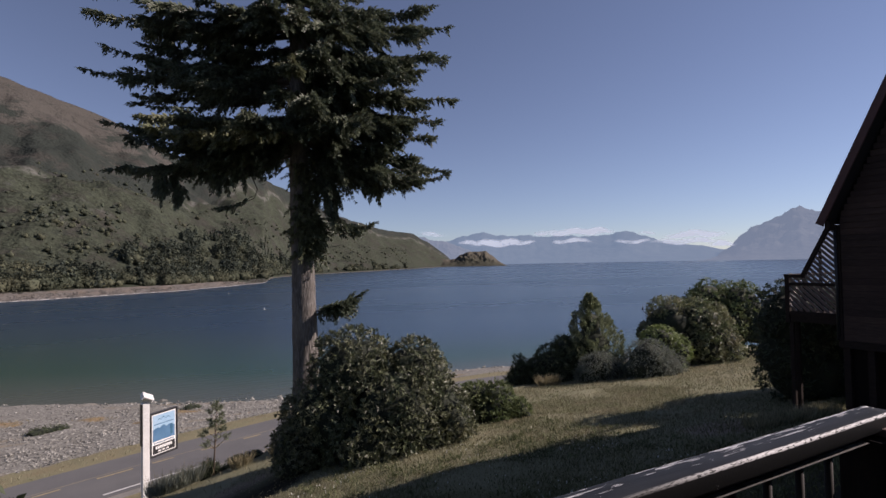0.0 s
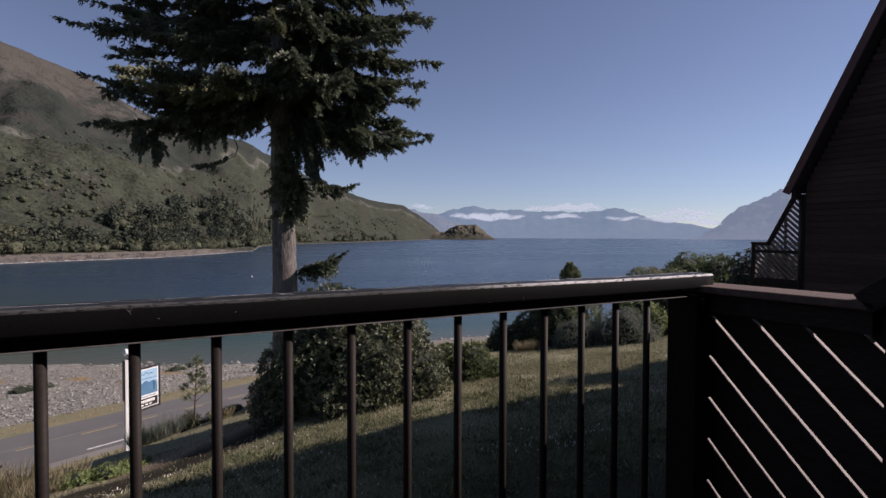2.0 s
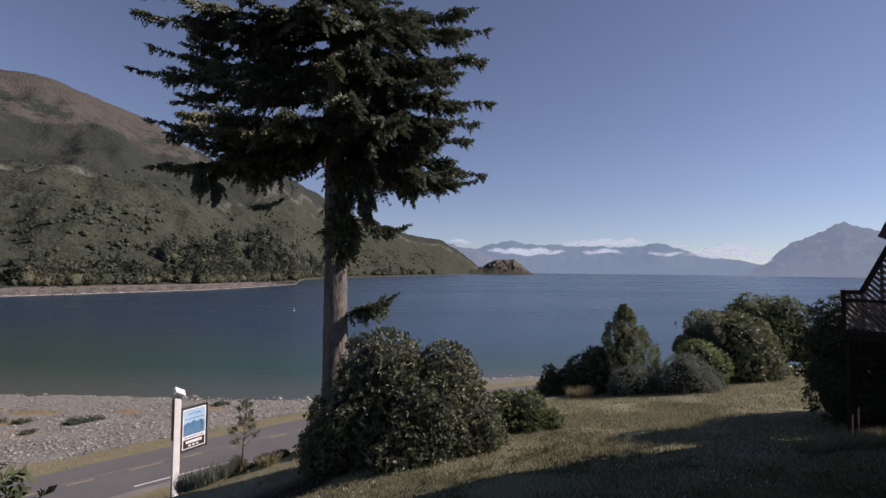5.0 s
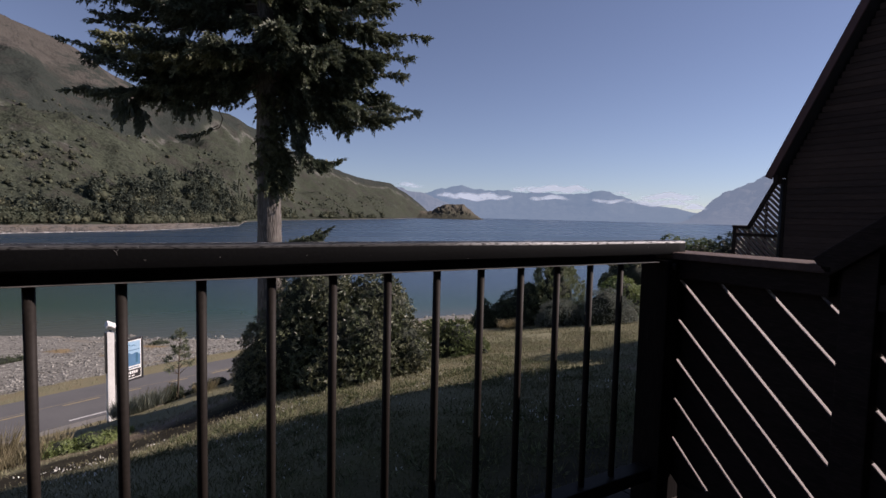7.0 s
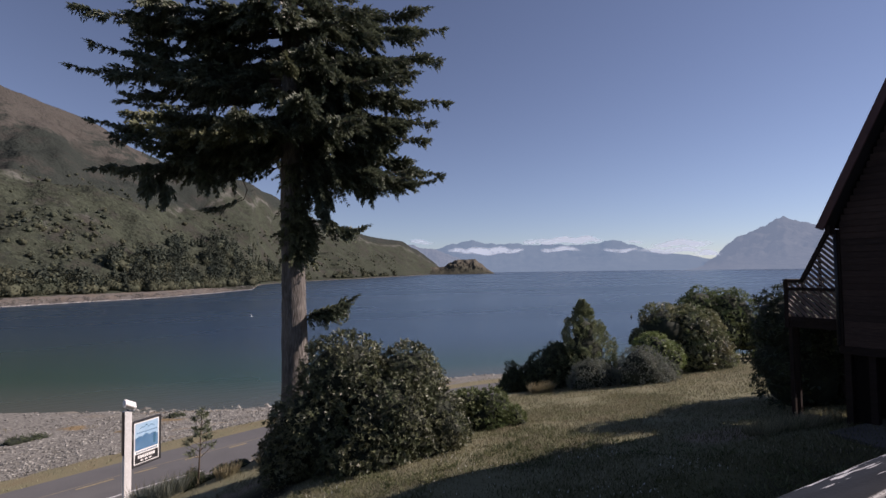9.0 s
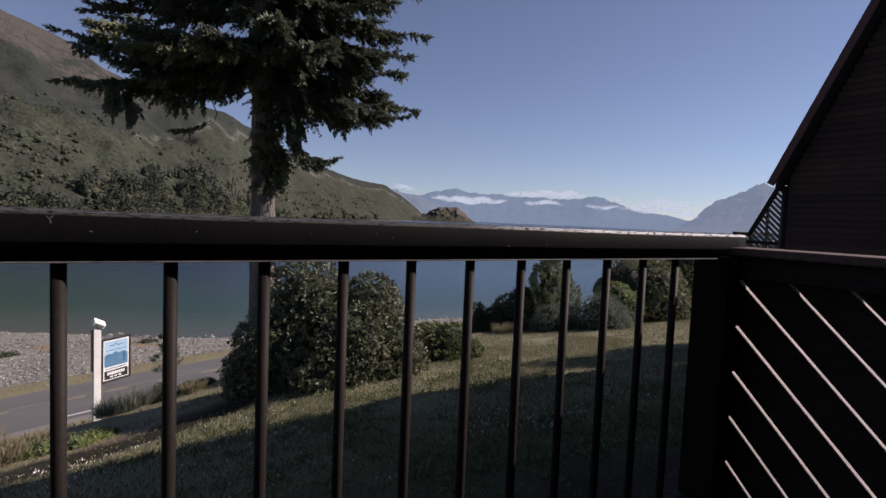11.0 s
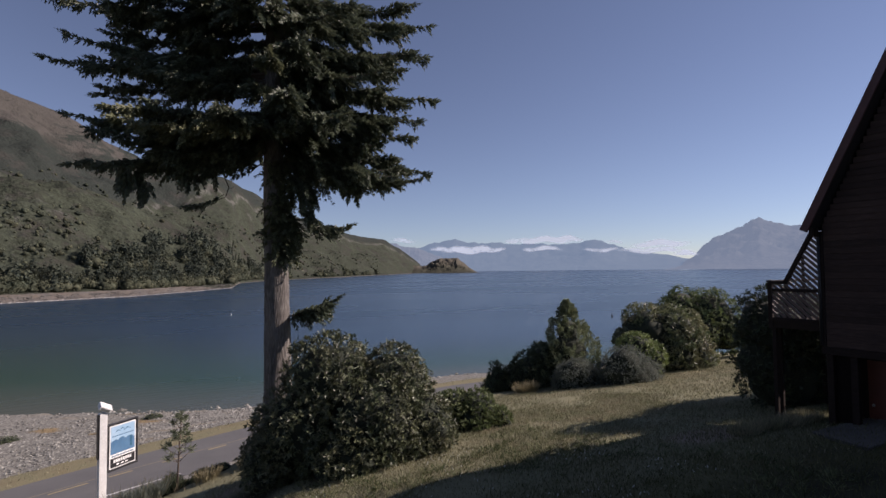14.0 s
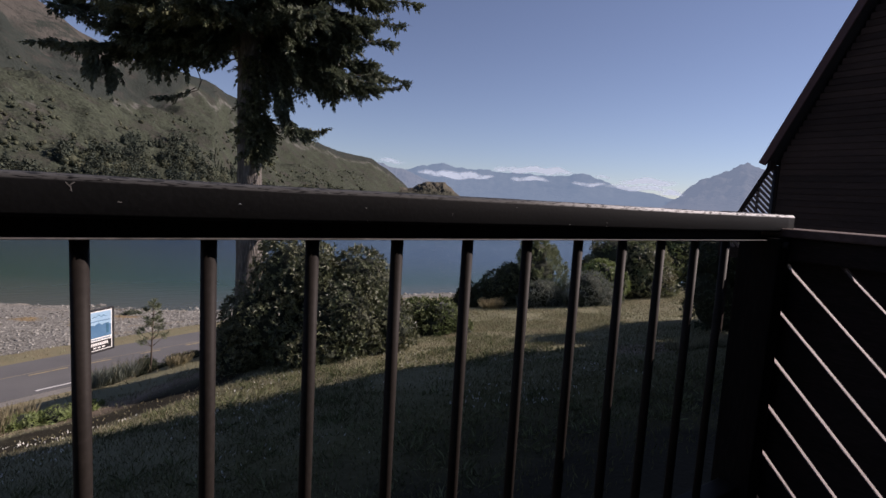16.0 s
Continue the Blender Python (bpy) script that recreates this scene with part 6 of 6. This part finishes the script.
# ---- the neighbouring lodge ----
def neighbour_lodge():
    thing = empty_thing("lodge", (14, 2.5, gz(14, 2.5)), "dark timber A-frame lodge with a lattice-sided balcony", "house")
    XW, YF = 12.70, 5.78
    # ridge is out of view; its place is chosen to shade the near lawn
    YR = 1.5
    k, YE, ZE, XR = 2.10, 5.94, 2.23, 12.20

    def roof_z(y):
        return ZE + k * (YE - y) if y > YR else ZE + k * (YE - (2 * YR - y))

    # roof slopes
    for sgn in (1, -1):
        bm = bmesh.new()
        ye = YE if sgn > 0 else 2 * YR - YE
        ze = ZE
        n = Vector((0, sgn * k, 1)).normalized()
        ring = []
        for x in (XR + 0.055, 16.2):
            for y, z in ((ye, ze), (YR, roof_z(YR))):
                for t in (-0.13, -0.004):
                    ring.append(bm.verts.new(Vector((x, y, z)) + n * t))
        a = ring
        for q in ((0, 1, 3, 2), (4, 6, 7, 5), (0, 4, 5, 1), (2, 3, 7, 6), (1, 5, 7, 3), (0, 2, 6, 4)):
            bm.faces.new([a[i] for i in q])
        bmesh.ops.recalc_face_normals(bm, faces=bm.faces)
        part("roof", bm, ROOF, thing, "steep dark roof slope")
        bm = bmesh.new()
        pts = [Vector((XR, ye + 0.02 * sgn, ze - 0.04)), Vector((XR, YR, roof_z(YR)))]
        d = (pts[1] - pts[0]).normalized()
        vs = []
        for p in pts:
            for o in (-0.17, 0.0):
                for dx in (0, 0.05):
                    vs.append(bm.verts.new(p + n * o + Vector((dx, 0, 0))))
        for q in ((0, 1, 3, 2), (4, 6, 7, 5), (0, 4, 5, 1), (2, 3, 7, 6), (0, 2, 6, 4), (1, 5, 7, 3)):
            bm.faces.new([vs[i] for i in q])
        bmesh.ops.recalc_face_normals(bm, faces=bm.faces)
        part("barge_board", bm, ROOFRED, thing, "red-brown barge board along the gable")
    # solid walls behind the siding
    bm = bmesh.new()
    prof = [(YF - 0.06, -0.62), (YF - 0.06, 2.1), (YR, roof_z(YR) - 0.4), (2 * YR - YF + 0.06, 2.1), (2 * YR - YF + 0.06, -0.62)]
    vs = [[bm.verts.new((x, y, z)) for y, z in prof] for x in (XW + 0.03, 15.6)]
    bm.faces.new(vs[0])
    bm.faces.new(vs[1][::-1])
    for i in range(5):
        bm.faces.new((vs[0][i], vs[0][(i + 1) % 5], vs[1][(i + 1) % 5], vs[1][i]))
    bmesh.ops.recalc_face_normals(bm, faces=bm.faces)
    part("wall", bm, DARKWOOD, thing, "upper storey walls")
    # lower storey, set back under the upper floor
    bm = boxes(((XW + 0.9, 2 * YR - YF + 0.5, -3.6), (15.4, YF - 0.35, -0.62)))
    part("wall", bm, DARKWOOD, thing, "dark lower storey walls")
    bm = boxes(((XW + 0.84, 4.55, -3.0), (XW + 0.9, 5.20, -0.95)), bevel=0.01)
    door = part("door", bm, REDDOOR, thing, "red-brown lower storey door")
    bm = bmesh.new()
    bmesh.ops.create_uvsphere(bm, u_segments=8, v_segments=6, radius=0.035, matrix=Matrix.Translation((XW + 0.82, 5.10, -2.0)))
    part("door_handle", bm, GALV, door)
    for y in (YF - 0.14, YF - 0.62):
        part("wall_post", boxes(((XW + 0.02, y - 0.07, gz(XW, y) - 0.2), (XW + 0.16, y + 0.07, -0.62)), bevel=0.008), DARKWOOD, thing)
    part("wall", boxes(((XW + 0.17, YF - 0.66, -3.6), (XW + 0.22, YF - 0.10, -0.62))), POSTWOOD, thing, "dark boards between the posts")
    part("floor_beam", boxes(((XW - 0.03, 2 * YR - YF, -0.80), (XW + 0.14, YF, -0.62)), bevel=0.008), DARKWOOD, thing)
    # corner board and siding, board by board
    part("corner_board", boxes(((XW - 0.035, YF - 0.1, -0.62), (XW + 0.02, YF + 0.02, 2.15)), bevel=0.006), DARKWOOD, thing)
    z = -0.61
    while z < 9.2:
        y1 = min(YF - 0.11, YE - (z + 0.15 - ZE) / k - 0.17) if z > 1.7 else YF - 0.11
        y0 = max(2 * YR - YF + 0.1, 2 * YR - y1)
        if y1 - y0 > 0.2:
            bm = bmesh.new()
            vs = [bm.verts.new(c) for c in ((XW - 0.012, y0, z), (XW - 0.012, y1, z), (XW + 0.004, y1, z + 0.142), (XW + 0.004, y0, z + 0.142), (XW + 0.03, y0, z), (XW + 0.03, y1, z))]
            bm.faces.new((vs[0], vs[1], vs[2], vs[3])[::-1])
            bm.faces.new((vs[0], vs[4], vs[5], vs[1])[::-1])
            part("plank", bm, SIDING, thing)
        z += 0.148
    # downpipe and bracket under the eave
    bm = bmesh.new()
    tube(bm, [(XW - 0.06, YF - 0.02, 2.1), (XW - 0.06, YF - 0.02, -0.6)], [0.035, 0.035], 8)
    part("downpipe", bm, BLACKPAINT, thing)
    for x in (12.27, 12.5):
        part("eave_bracket", boxes(((x, 5.70, 2.02), (x + 0.06, 5.79, 2.24)), bevel=0.005), DARKWOOD, thing)
    # balcony
    XB0, XB1, Y0, Y1 = 12.74, 15.6, YF, 6.98
    part("balcony_floor", boxes(((XB0, Y0, -0.28), (XB1, Y1, -0.12)), bevel=0.01), DARKWOOD, thing)
    for x in (XB0 + 0.02, XB0 + 0.28, 15.4):
        part("balcony_post", boxes(((x, Y1 - 0.14, gz(x, Y1) - 0.3), (x + 0.09, Y1 - 0.05, -0.28)), bevel=0.006), DARKWOOD, thing)
    part("corner_post", boxes(((XB0 - 0.03, Y1 - 0.09, -0.30), (XB0 + 0.07, Y1 + 0.01, 0.90)), bevel=0.006), DARKWOOD, thing)
    part("handrail", boxes(((XB0 - 0.05, Y1 - 0.10, 0.90), (XB1, Y1 + 0.02, 0.95)), bevel=0.01), DARKWOOD, thing)
    part("side_rail", boxes(((XB0 - 0.04, 6.52, 0.86), (XB0 + 0.05, Y1 - 0.10, 0.94)), bevel=0.006), DARKWOOD, thing)
    part("side_rail", boxes(((XB0 - 0.03, Y0, 0.66), (XB0 + 0.03, Y1 - 0.10, 0.74)), bevel=0.006), DARKWOOD, thing)
    part("side_rail", boxes(((XB0 - 0.03, Y0, -0.12), (XB0 + 0.03, Y1 - 0.10, 0.0)), bevel=0.006), DARKWOOD, thing)
    bm = bmesh.new()
    d = Vector((0, 5.86 - 6.55, 2.26 - 0.92))
    m = Matrix.Translation((XB0, 6.55, 0.92)) @ Matrix.Rotation(math.atan2(d.z, d.y), 4, "X")
    box(bm, (-0.04, -0.02, -0.05), (0.05, d.length, 0.05), 0.006, m)
    part("side_rail", bm, DARKWOOD, thing, "sloping rail that carries on the roof line")
    # lattice slats, falling towards the house, between two thin uprights
    for y in (6.16, 6.55):
        part("lattice_upright", boxes(((XB0 + 0.012, y - 0.03, 0.0), (XB0 + 0.05, y + 0.03, 0.90 + max(0.0, 6.5 - y) * 1.9)), bevel=0.004), DARKWOOD, thing)
    slope, gap = 0.963, 0.052
    c = -1.5
    while c < 2.6:
        def top_of(y):
            return min(2.2, 0.90 + max(0.0, 6.55 - y) * 1.9)
        pts = []
        for j in range(81):
            y = Y0 + 0.03 + (Y1 - 0.12 - Y0) * j / 80
            zz = c + slope * (y - Y0)
            if -0.02 < zz < top_of(y):
                pts.append((y, zz))
        if len(pts) > 2:
            bm = bmesh.new()
            (ya, za), (yb, zb) = pts[0], pts[-1]
            h = (0.1437 - gap) / 2
            ring = []
            for y, zz in ((ya, za), (yb, zb)):
                for o in (-h, h):
                    for x in (XB0 - 0.010, XB0 + 0.010):
                        ring.append(bm.verts.new((x, y, zz + o)))
            for q in ((0, 1, 3, 2), (4, 6, 7, 5), (0, 4, 5, 1), (2, 3, 7, 6), (0, 2, 6, 4), (1, 5, 7, 3)):
                bm.faces.new([ring[i] for i in q])
            bmesh.ops.recalc_face_normals(bm, faces=bm.faces)
            bm.normal_update()
            # upward edges get the pale wood that has sunlight in its colour
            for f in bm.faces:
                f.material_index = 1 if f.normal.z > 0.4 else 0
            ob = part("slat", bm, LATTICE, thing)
            ob.data.materials.append(LITEDGEWOOD)
        c += 0.1437
    return thing


LATTICE = material("brown_lattice", (0.15, 0.107, 0.094), (0.11, 0.078, 0.069), (0.24, 0.18, 0.155), rough=0.8, scale=4, fine=40, bump=0.3, bump_size=0.003)
neighbour_lodge()
m = mesh_of("garden_path", [(10.6, 4.2, gz(10.6, 4.2) + .04), (13.6, 3.8, gz(13.6, 3.8) + .04), (13.6, 5.3, gz(13.6, 5.3) + .04), (11.6, 5.6, gz(11.6, 5.6) + .04),
                            (10.6, 4.2, gz(10.6, 4.2) - .1), (13.6, 3.8, gz(13.6, 3.8) - .1), (13.6, 5.3, gz(13.6, 5.3) - .1), (11.6, 5.6, gz(11.6, 5.6) - .1)],
            [(0, 1, 2, 3), (0, 4, 5, 1), (1, 5, 6, 2), (2, 6, 7, 3), (3, 7, 4, 0)], CONCRETE)
tagged(new("garden_path", m), "grey concrete path beside the lodge", "path", kind="structure")


# ---- our balcony ----
def balcony_railing():
    thing = empty_thing("balcony_railing", (-1.2, 0, 0), "dark painted balcony railing with a worn timber handrail", "railing")
    bm = bmesh.new()
    box(bm, (-3.35, -0.036, 0.902), (0.287, 0.039, 0.950))
    long_ = [e for e in bm.edges if abs(e.verts[0].co.x - e.verts[1].co.x) > 1]
    near = [e for e in long_ if e.verts[0].co.y < 0 and e.verts[0].co.z > 0.93]
    bmesh.ops.bevel(bm, geom=near, offset=0.009, segments=4, affect="EDGES", profile=0.5)
    rest = [e for e in bm.edges if abs(e.verts[0].co.x - e.verts[1].co.x) > 1 and (e.verts[0].co.y > 0 or e.verts[0].co.z < 0.91)]
    bmesh.ops.bevel(bm, geom=rest, offset=0.005, segments=2, affect="EDGES", profile=0.5)
    bmesh.ops.subdivide_edges(bm, edges=[e for e in bm.edges if abs(e.verts[0].co.x - e.verts[1].co.x) > 1], cuts=90)
    for v in bm.verts:
        v.co.z += 0.0012 * noise.noise((v.co.x * 2.1, 0, 0)) + 0.0007 * noise.noise(v.co * 14)
        v.co.y += 0.0012 * noise.noise((v.co.x * 1.7, 5, 0)) + 0.0007 * noise.noise(v.co * 17)
    for f in bm.faces:
        f.smooth = abs(f.normal.x) < 0.5
    part("handrail", bm, PAINT, thing, "black gloss handrail, paint flaking along the edges")
    chip = bmesh.new()
    for a, x, z, ln in ((0.9, -1.408, 0.9385, 0.006), (-0.7, -1.4045, 0.939, 0.007), (1.45, -1.405, 0.934, 0.006), (0.2, -1.36, 0.921, 0.004)):
        box(chip, (-ln / 2, -0.0004, -0.0005), (ln / 2, 0.0006, 0.0005), 0.0, Matrix.Translation((x, -0.0364, z)) @ Matrix.Rotation(a, 4, "Y"))
    part("paint_chip", chip, DUSTY, thing, "pale scratches in the dark paint")
    part("sub_rail", boxes(((-3.35, -0.006, 0.878), (0.170, 0.020, 0.902)), bevel=0.003), POSTWOOD, thing)
    part("top_bar", boxes(((-3.35, -0.0245, 0.8760), (0.170, 0.016, 0.8782)), bevel=0.001), BARLIGHT, thing, "flat steel bar under the handrail")
    bm = bmesh.new()
    tube(bm, [(0, 0, 0.151), (0, 0, 0.5), (0, 0, 0.8760)], [0.0102] * 3, 14)
    me = bpy.data.meshes.new("baluster")
    bm.to_mesh(me)
    bm.free()
    me.materials.append(BLACKSTEEL)
    for i in range(24):
        b = new("baluster", me)
        b.parent = thing
        b.location = Vector((-0.14 * i, 0, 0)) - thing.location
    part("bottom_rail", boxes(((-3.35, -0.03, 0.105), (0.170, 0.03, 0.151)), bevel=0.004), BLACKSTEEL, thing)
    part("post", boxes(((0.172, -0.055, -0.35), (0.235, 0.055, 0.885)), bevel=0.006), POSTWOOD, thing, "dark square corner post")
    part("post", boxes(((-3.48, -0.075, -0.35), (-3.36, 0.055, 0.90)), bevel=0.006), DARKWOOD, thing)
    bm = bmesh.new()
    bmesh.ops.create_cone(bm, cap_ends=True, segments=10, radius1=0.012, radius2=0.009, depth=0.012, matrix=Matrix.Translation((0.20, -0.061, 0.865)) @ Matrix.Rotation(radians(90), 4, "X"))
    part("bolt", bm, BLACKSTEEL, thing)
    return thing


BARLIGHT = material("worn_grey_steel", (0.15, 0.145, 0.14), (0.06, 0.058, 0.056), (0.26, 0.25, 0.24), rough=0.4, scale=8, fine=80, bump=0.1, bump_size=0.001)
balcony_railing()


def privacy_screen():
    """The slatted side of the balcony: two bays, the second rising with the roof line."""
    X0, X1 = 0.27, 0.33
    thing = empty_thing("privacy_screen", (0.3, -0.6, 0), "dark slatted timber privacy screen at the balcony's end", "screen")
    part("top_cap", boxes(((0.215, -0.515, 0.888), (0.375, 0.075, 0.912)), bevel=0.005), TOPWOOD, thing, "weathered red-brown capping board")
    part("top_rail", boxes(((X0 - 0.03, -0.50, 0.822), (X1 + 0.02, -0.02, 0.888)), bevel=0.005), DARKWOOD, thing)
    part("end_post", boxes(((0.237, -0.020, -0.3), (0.345, 0.055, 0.888)), bevel=0.005), POSTWOOD, thing)
    part("middle_post", boxes(((X0 - 0.03, -0.605, -0.3), (X1 + 0.02, -0.525, 0.96)), bevel=0.005), DARKWOOD, thing)
    part("house_post", boxes(((X0 - 0.03, -1.58, -0.3), (X1 + 0.02, -1.48, 1.86)), bevel=0.005), DARKWOOD, thing)
    part("bottom_rail", boxes(((X0 - 0.02, -1.48, 0.02), (X1 + 0.01, -0.078, 0.10)), bevel=0.005), DARKWOOD, thing)
    part("middle_rail", boxes(((X0 - 0.02, -1.48, 0.80), (X1 + 0.01, -0.605, 0.87)), bevel=0.005), DARKWOOD, thing)
    d = Vector((0, -1.07, 0.84))
    m = Matrix.Translation((0.295, -0.51, 0.90)) @ Matrix.Rotation(math.atan2(d.z, d.y), 4, "X")
    bm = bmesh.new()
    box(bm, (-0.08, -0.02, -0.05), (0.08, d.length, 0.012), 0.005, m)
    part("sloping_rail", bm, DARKWOOD, thing, "sloping top rail rising towards the roof")
    slope = 0.963
    pitch = 0.1437
    half = pitch * math.cos(math.atan(slope)) * 0.5 - 0.0055
    n = Vector((0, -slope, 1)).normalized()

    def slat(y0, y1, c, zmin, zmax):
        """One slat whose middle line is z = c + slope * (y + 0.03)."""
        pts = []
        for j in range(101):
            y = y0 + (y1 - y0) * j / 100
            z = c + slope * (y + 0.03)
            if zmin - 0.06 < z < zmax(y) + 0.05:
                pts.append((y, z))
        if len(pts) < 3:
            return
        (ya, za), (yb, zb) = pts[0], pts[-1]
        bm = bmesh.new()
        ring = []
        for y, z in ((ya, za), (yb, zb)):
            for o in (-half, half):
                for x in (0.287, 0.308):
                    ring.append(bm.verts.new((x, y, z + o * math.sqrt(1 + slope * slope))))
        for q in ((0, 1, 3, 2), (4, 6, 7, 5), (0, 4, 5, 1), (2, 3, 7, 6), (0, 2, 6, 4), (1, 5, 7, 3)):
            bm.faces.new([ring[i] for i in q])
        if y1 > -0.1:
            cut = bmesh.ops.bisect_plane(bm, geom=bm.verts[:] + bm.edges[:] + bm.faces[:], plane_co=(0, 0, 0.884), plane_no=(0, 0, 1), clear_outer=True)
            bmesh.ops.edgeloop_fill(bm, edges=[e for e in cut["geom_cut"] if isinstance(e, bmesh.types.BMEdge)])
        if not bm.faces:
            bm.free()
            return
        bmesh.ops.recalc_face_normals(bm, faces=bm.faces)
        bm.normal_update()
        # upper edge painted pale, as the sun lights it
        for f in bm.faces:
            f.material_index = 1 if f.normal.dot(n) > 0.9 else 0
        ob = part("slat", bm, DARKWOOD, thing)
        ob.data.materials.append(LITEDGEWOOD)

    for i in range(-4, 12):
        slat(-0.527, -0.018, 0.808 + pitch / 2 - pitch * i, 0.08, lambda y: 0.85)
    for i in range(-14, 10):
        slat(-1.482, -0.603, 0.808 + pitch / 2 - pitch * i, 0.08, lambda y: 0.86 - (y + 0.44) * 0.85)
    return thing


privacy_screen()


def deck():
    thing = empty_thing("balcony_deck", (-1.6, -0.8, -0.02), "weathered timber balcony deck", "deck", kind="structure")
    bm0 = boxes(((-0.045, -1.85, -0.03), (0.045, 0.12, 0.0)), bevel=0.004)
    me = bpy.data.meshes.new("deck_board")
    bm0.to_mesh(me)
    bm0.free()
    me.materials.append(DECKWOOD)
    for i in range(42):
        b = new("deck_board", me)
        b.parent = thing
        b.location = Vector((-3.6 + 0.096 * i, 0, 0)) - thing.location
    part("edge_joist", boxes(((-3.66, 0.06, -0.26), (0.42, 0.11, -0.034)), bevel=0.005), DARKWOOD, thing)
    part("edge_joist", boxes(((-3.66, -1.8, -0.26), (0.42, -1.75, -0.034)), bevel=0.005), DARKWOOD, thing)
    for x in (-3.5, 0.16):
        part("support_post", boxes(((x, -0.06, gz(x, 0) - 0.3), (x + 0.1, 0.04, -0.26)), bevel=0.005), DARKWOOD, thing)
    return thing


deck()


def own_lodge():
    """The lodge behind the camera: plain front wall and the steep roof above it."""
    thing = empty_thing("own_lodge", (-4, -5, gz(-4, -5)), "dark timber lodge behind the balcony", "house", kind="structure")
    part("wall", boxes(((-9.5, -2.2, -3.0), (0.34, -2.0, 2.2))), DARKWOOD, thing)
    part("wall", boxes(((0.14, -7.4, -3.0), (0.34, -2.2, 2.2))), DARKWOOD, thing)
    k, YR = 2.30, -4.65
    for sgn in (1, -1):
        bm = bmesh.new()
        ye = -1.40 if sgn > 0 else 2 * YR + 1.40
        n = Vector((0, sgn * k, 1)).normalized()
        a = []
        for x in (-10, 1.0):
            for y, z in ((ye, 2.25), (YR, 2.25 + k * (-1.40 - YR))):
                for t in (0.0, 0.14):
                    a.append(bm.verts.new(Vector((x, y, z)) + n * t))
        for q in ((0, 1, 3, 2), (4, 6, 7, 5), (0, 4, 5, 1), (2, 3, 7, 6), (1, 5, 7, 3), (0, 2, 6, 4)):
            bm.faces.new([a[i] for i in q])
        bmesh.ops.recalc_face_normals(bm, faces=bm.faces)
        part("roof", bm, ROOF, thing)


own_lodge()
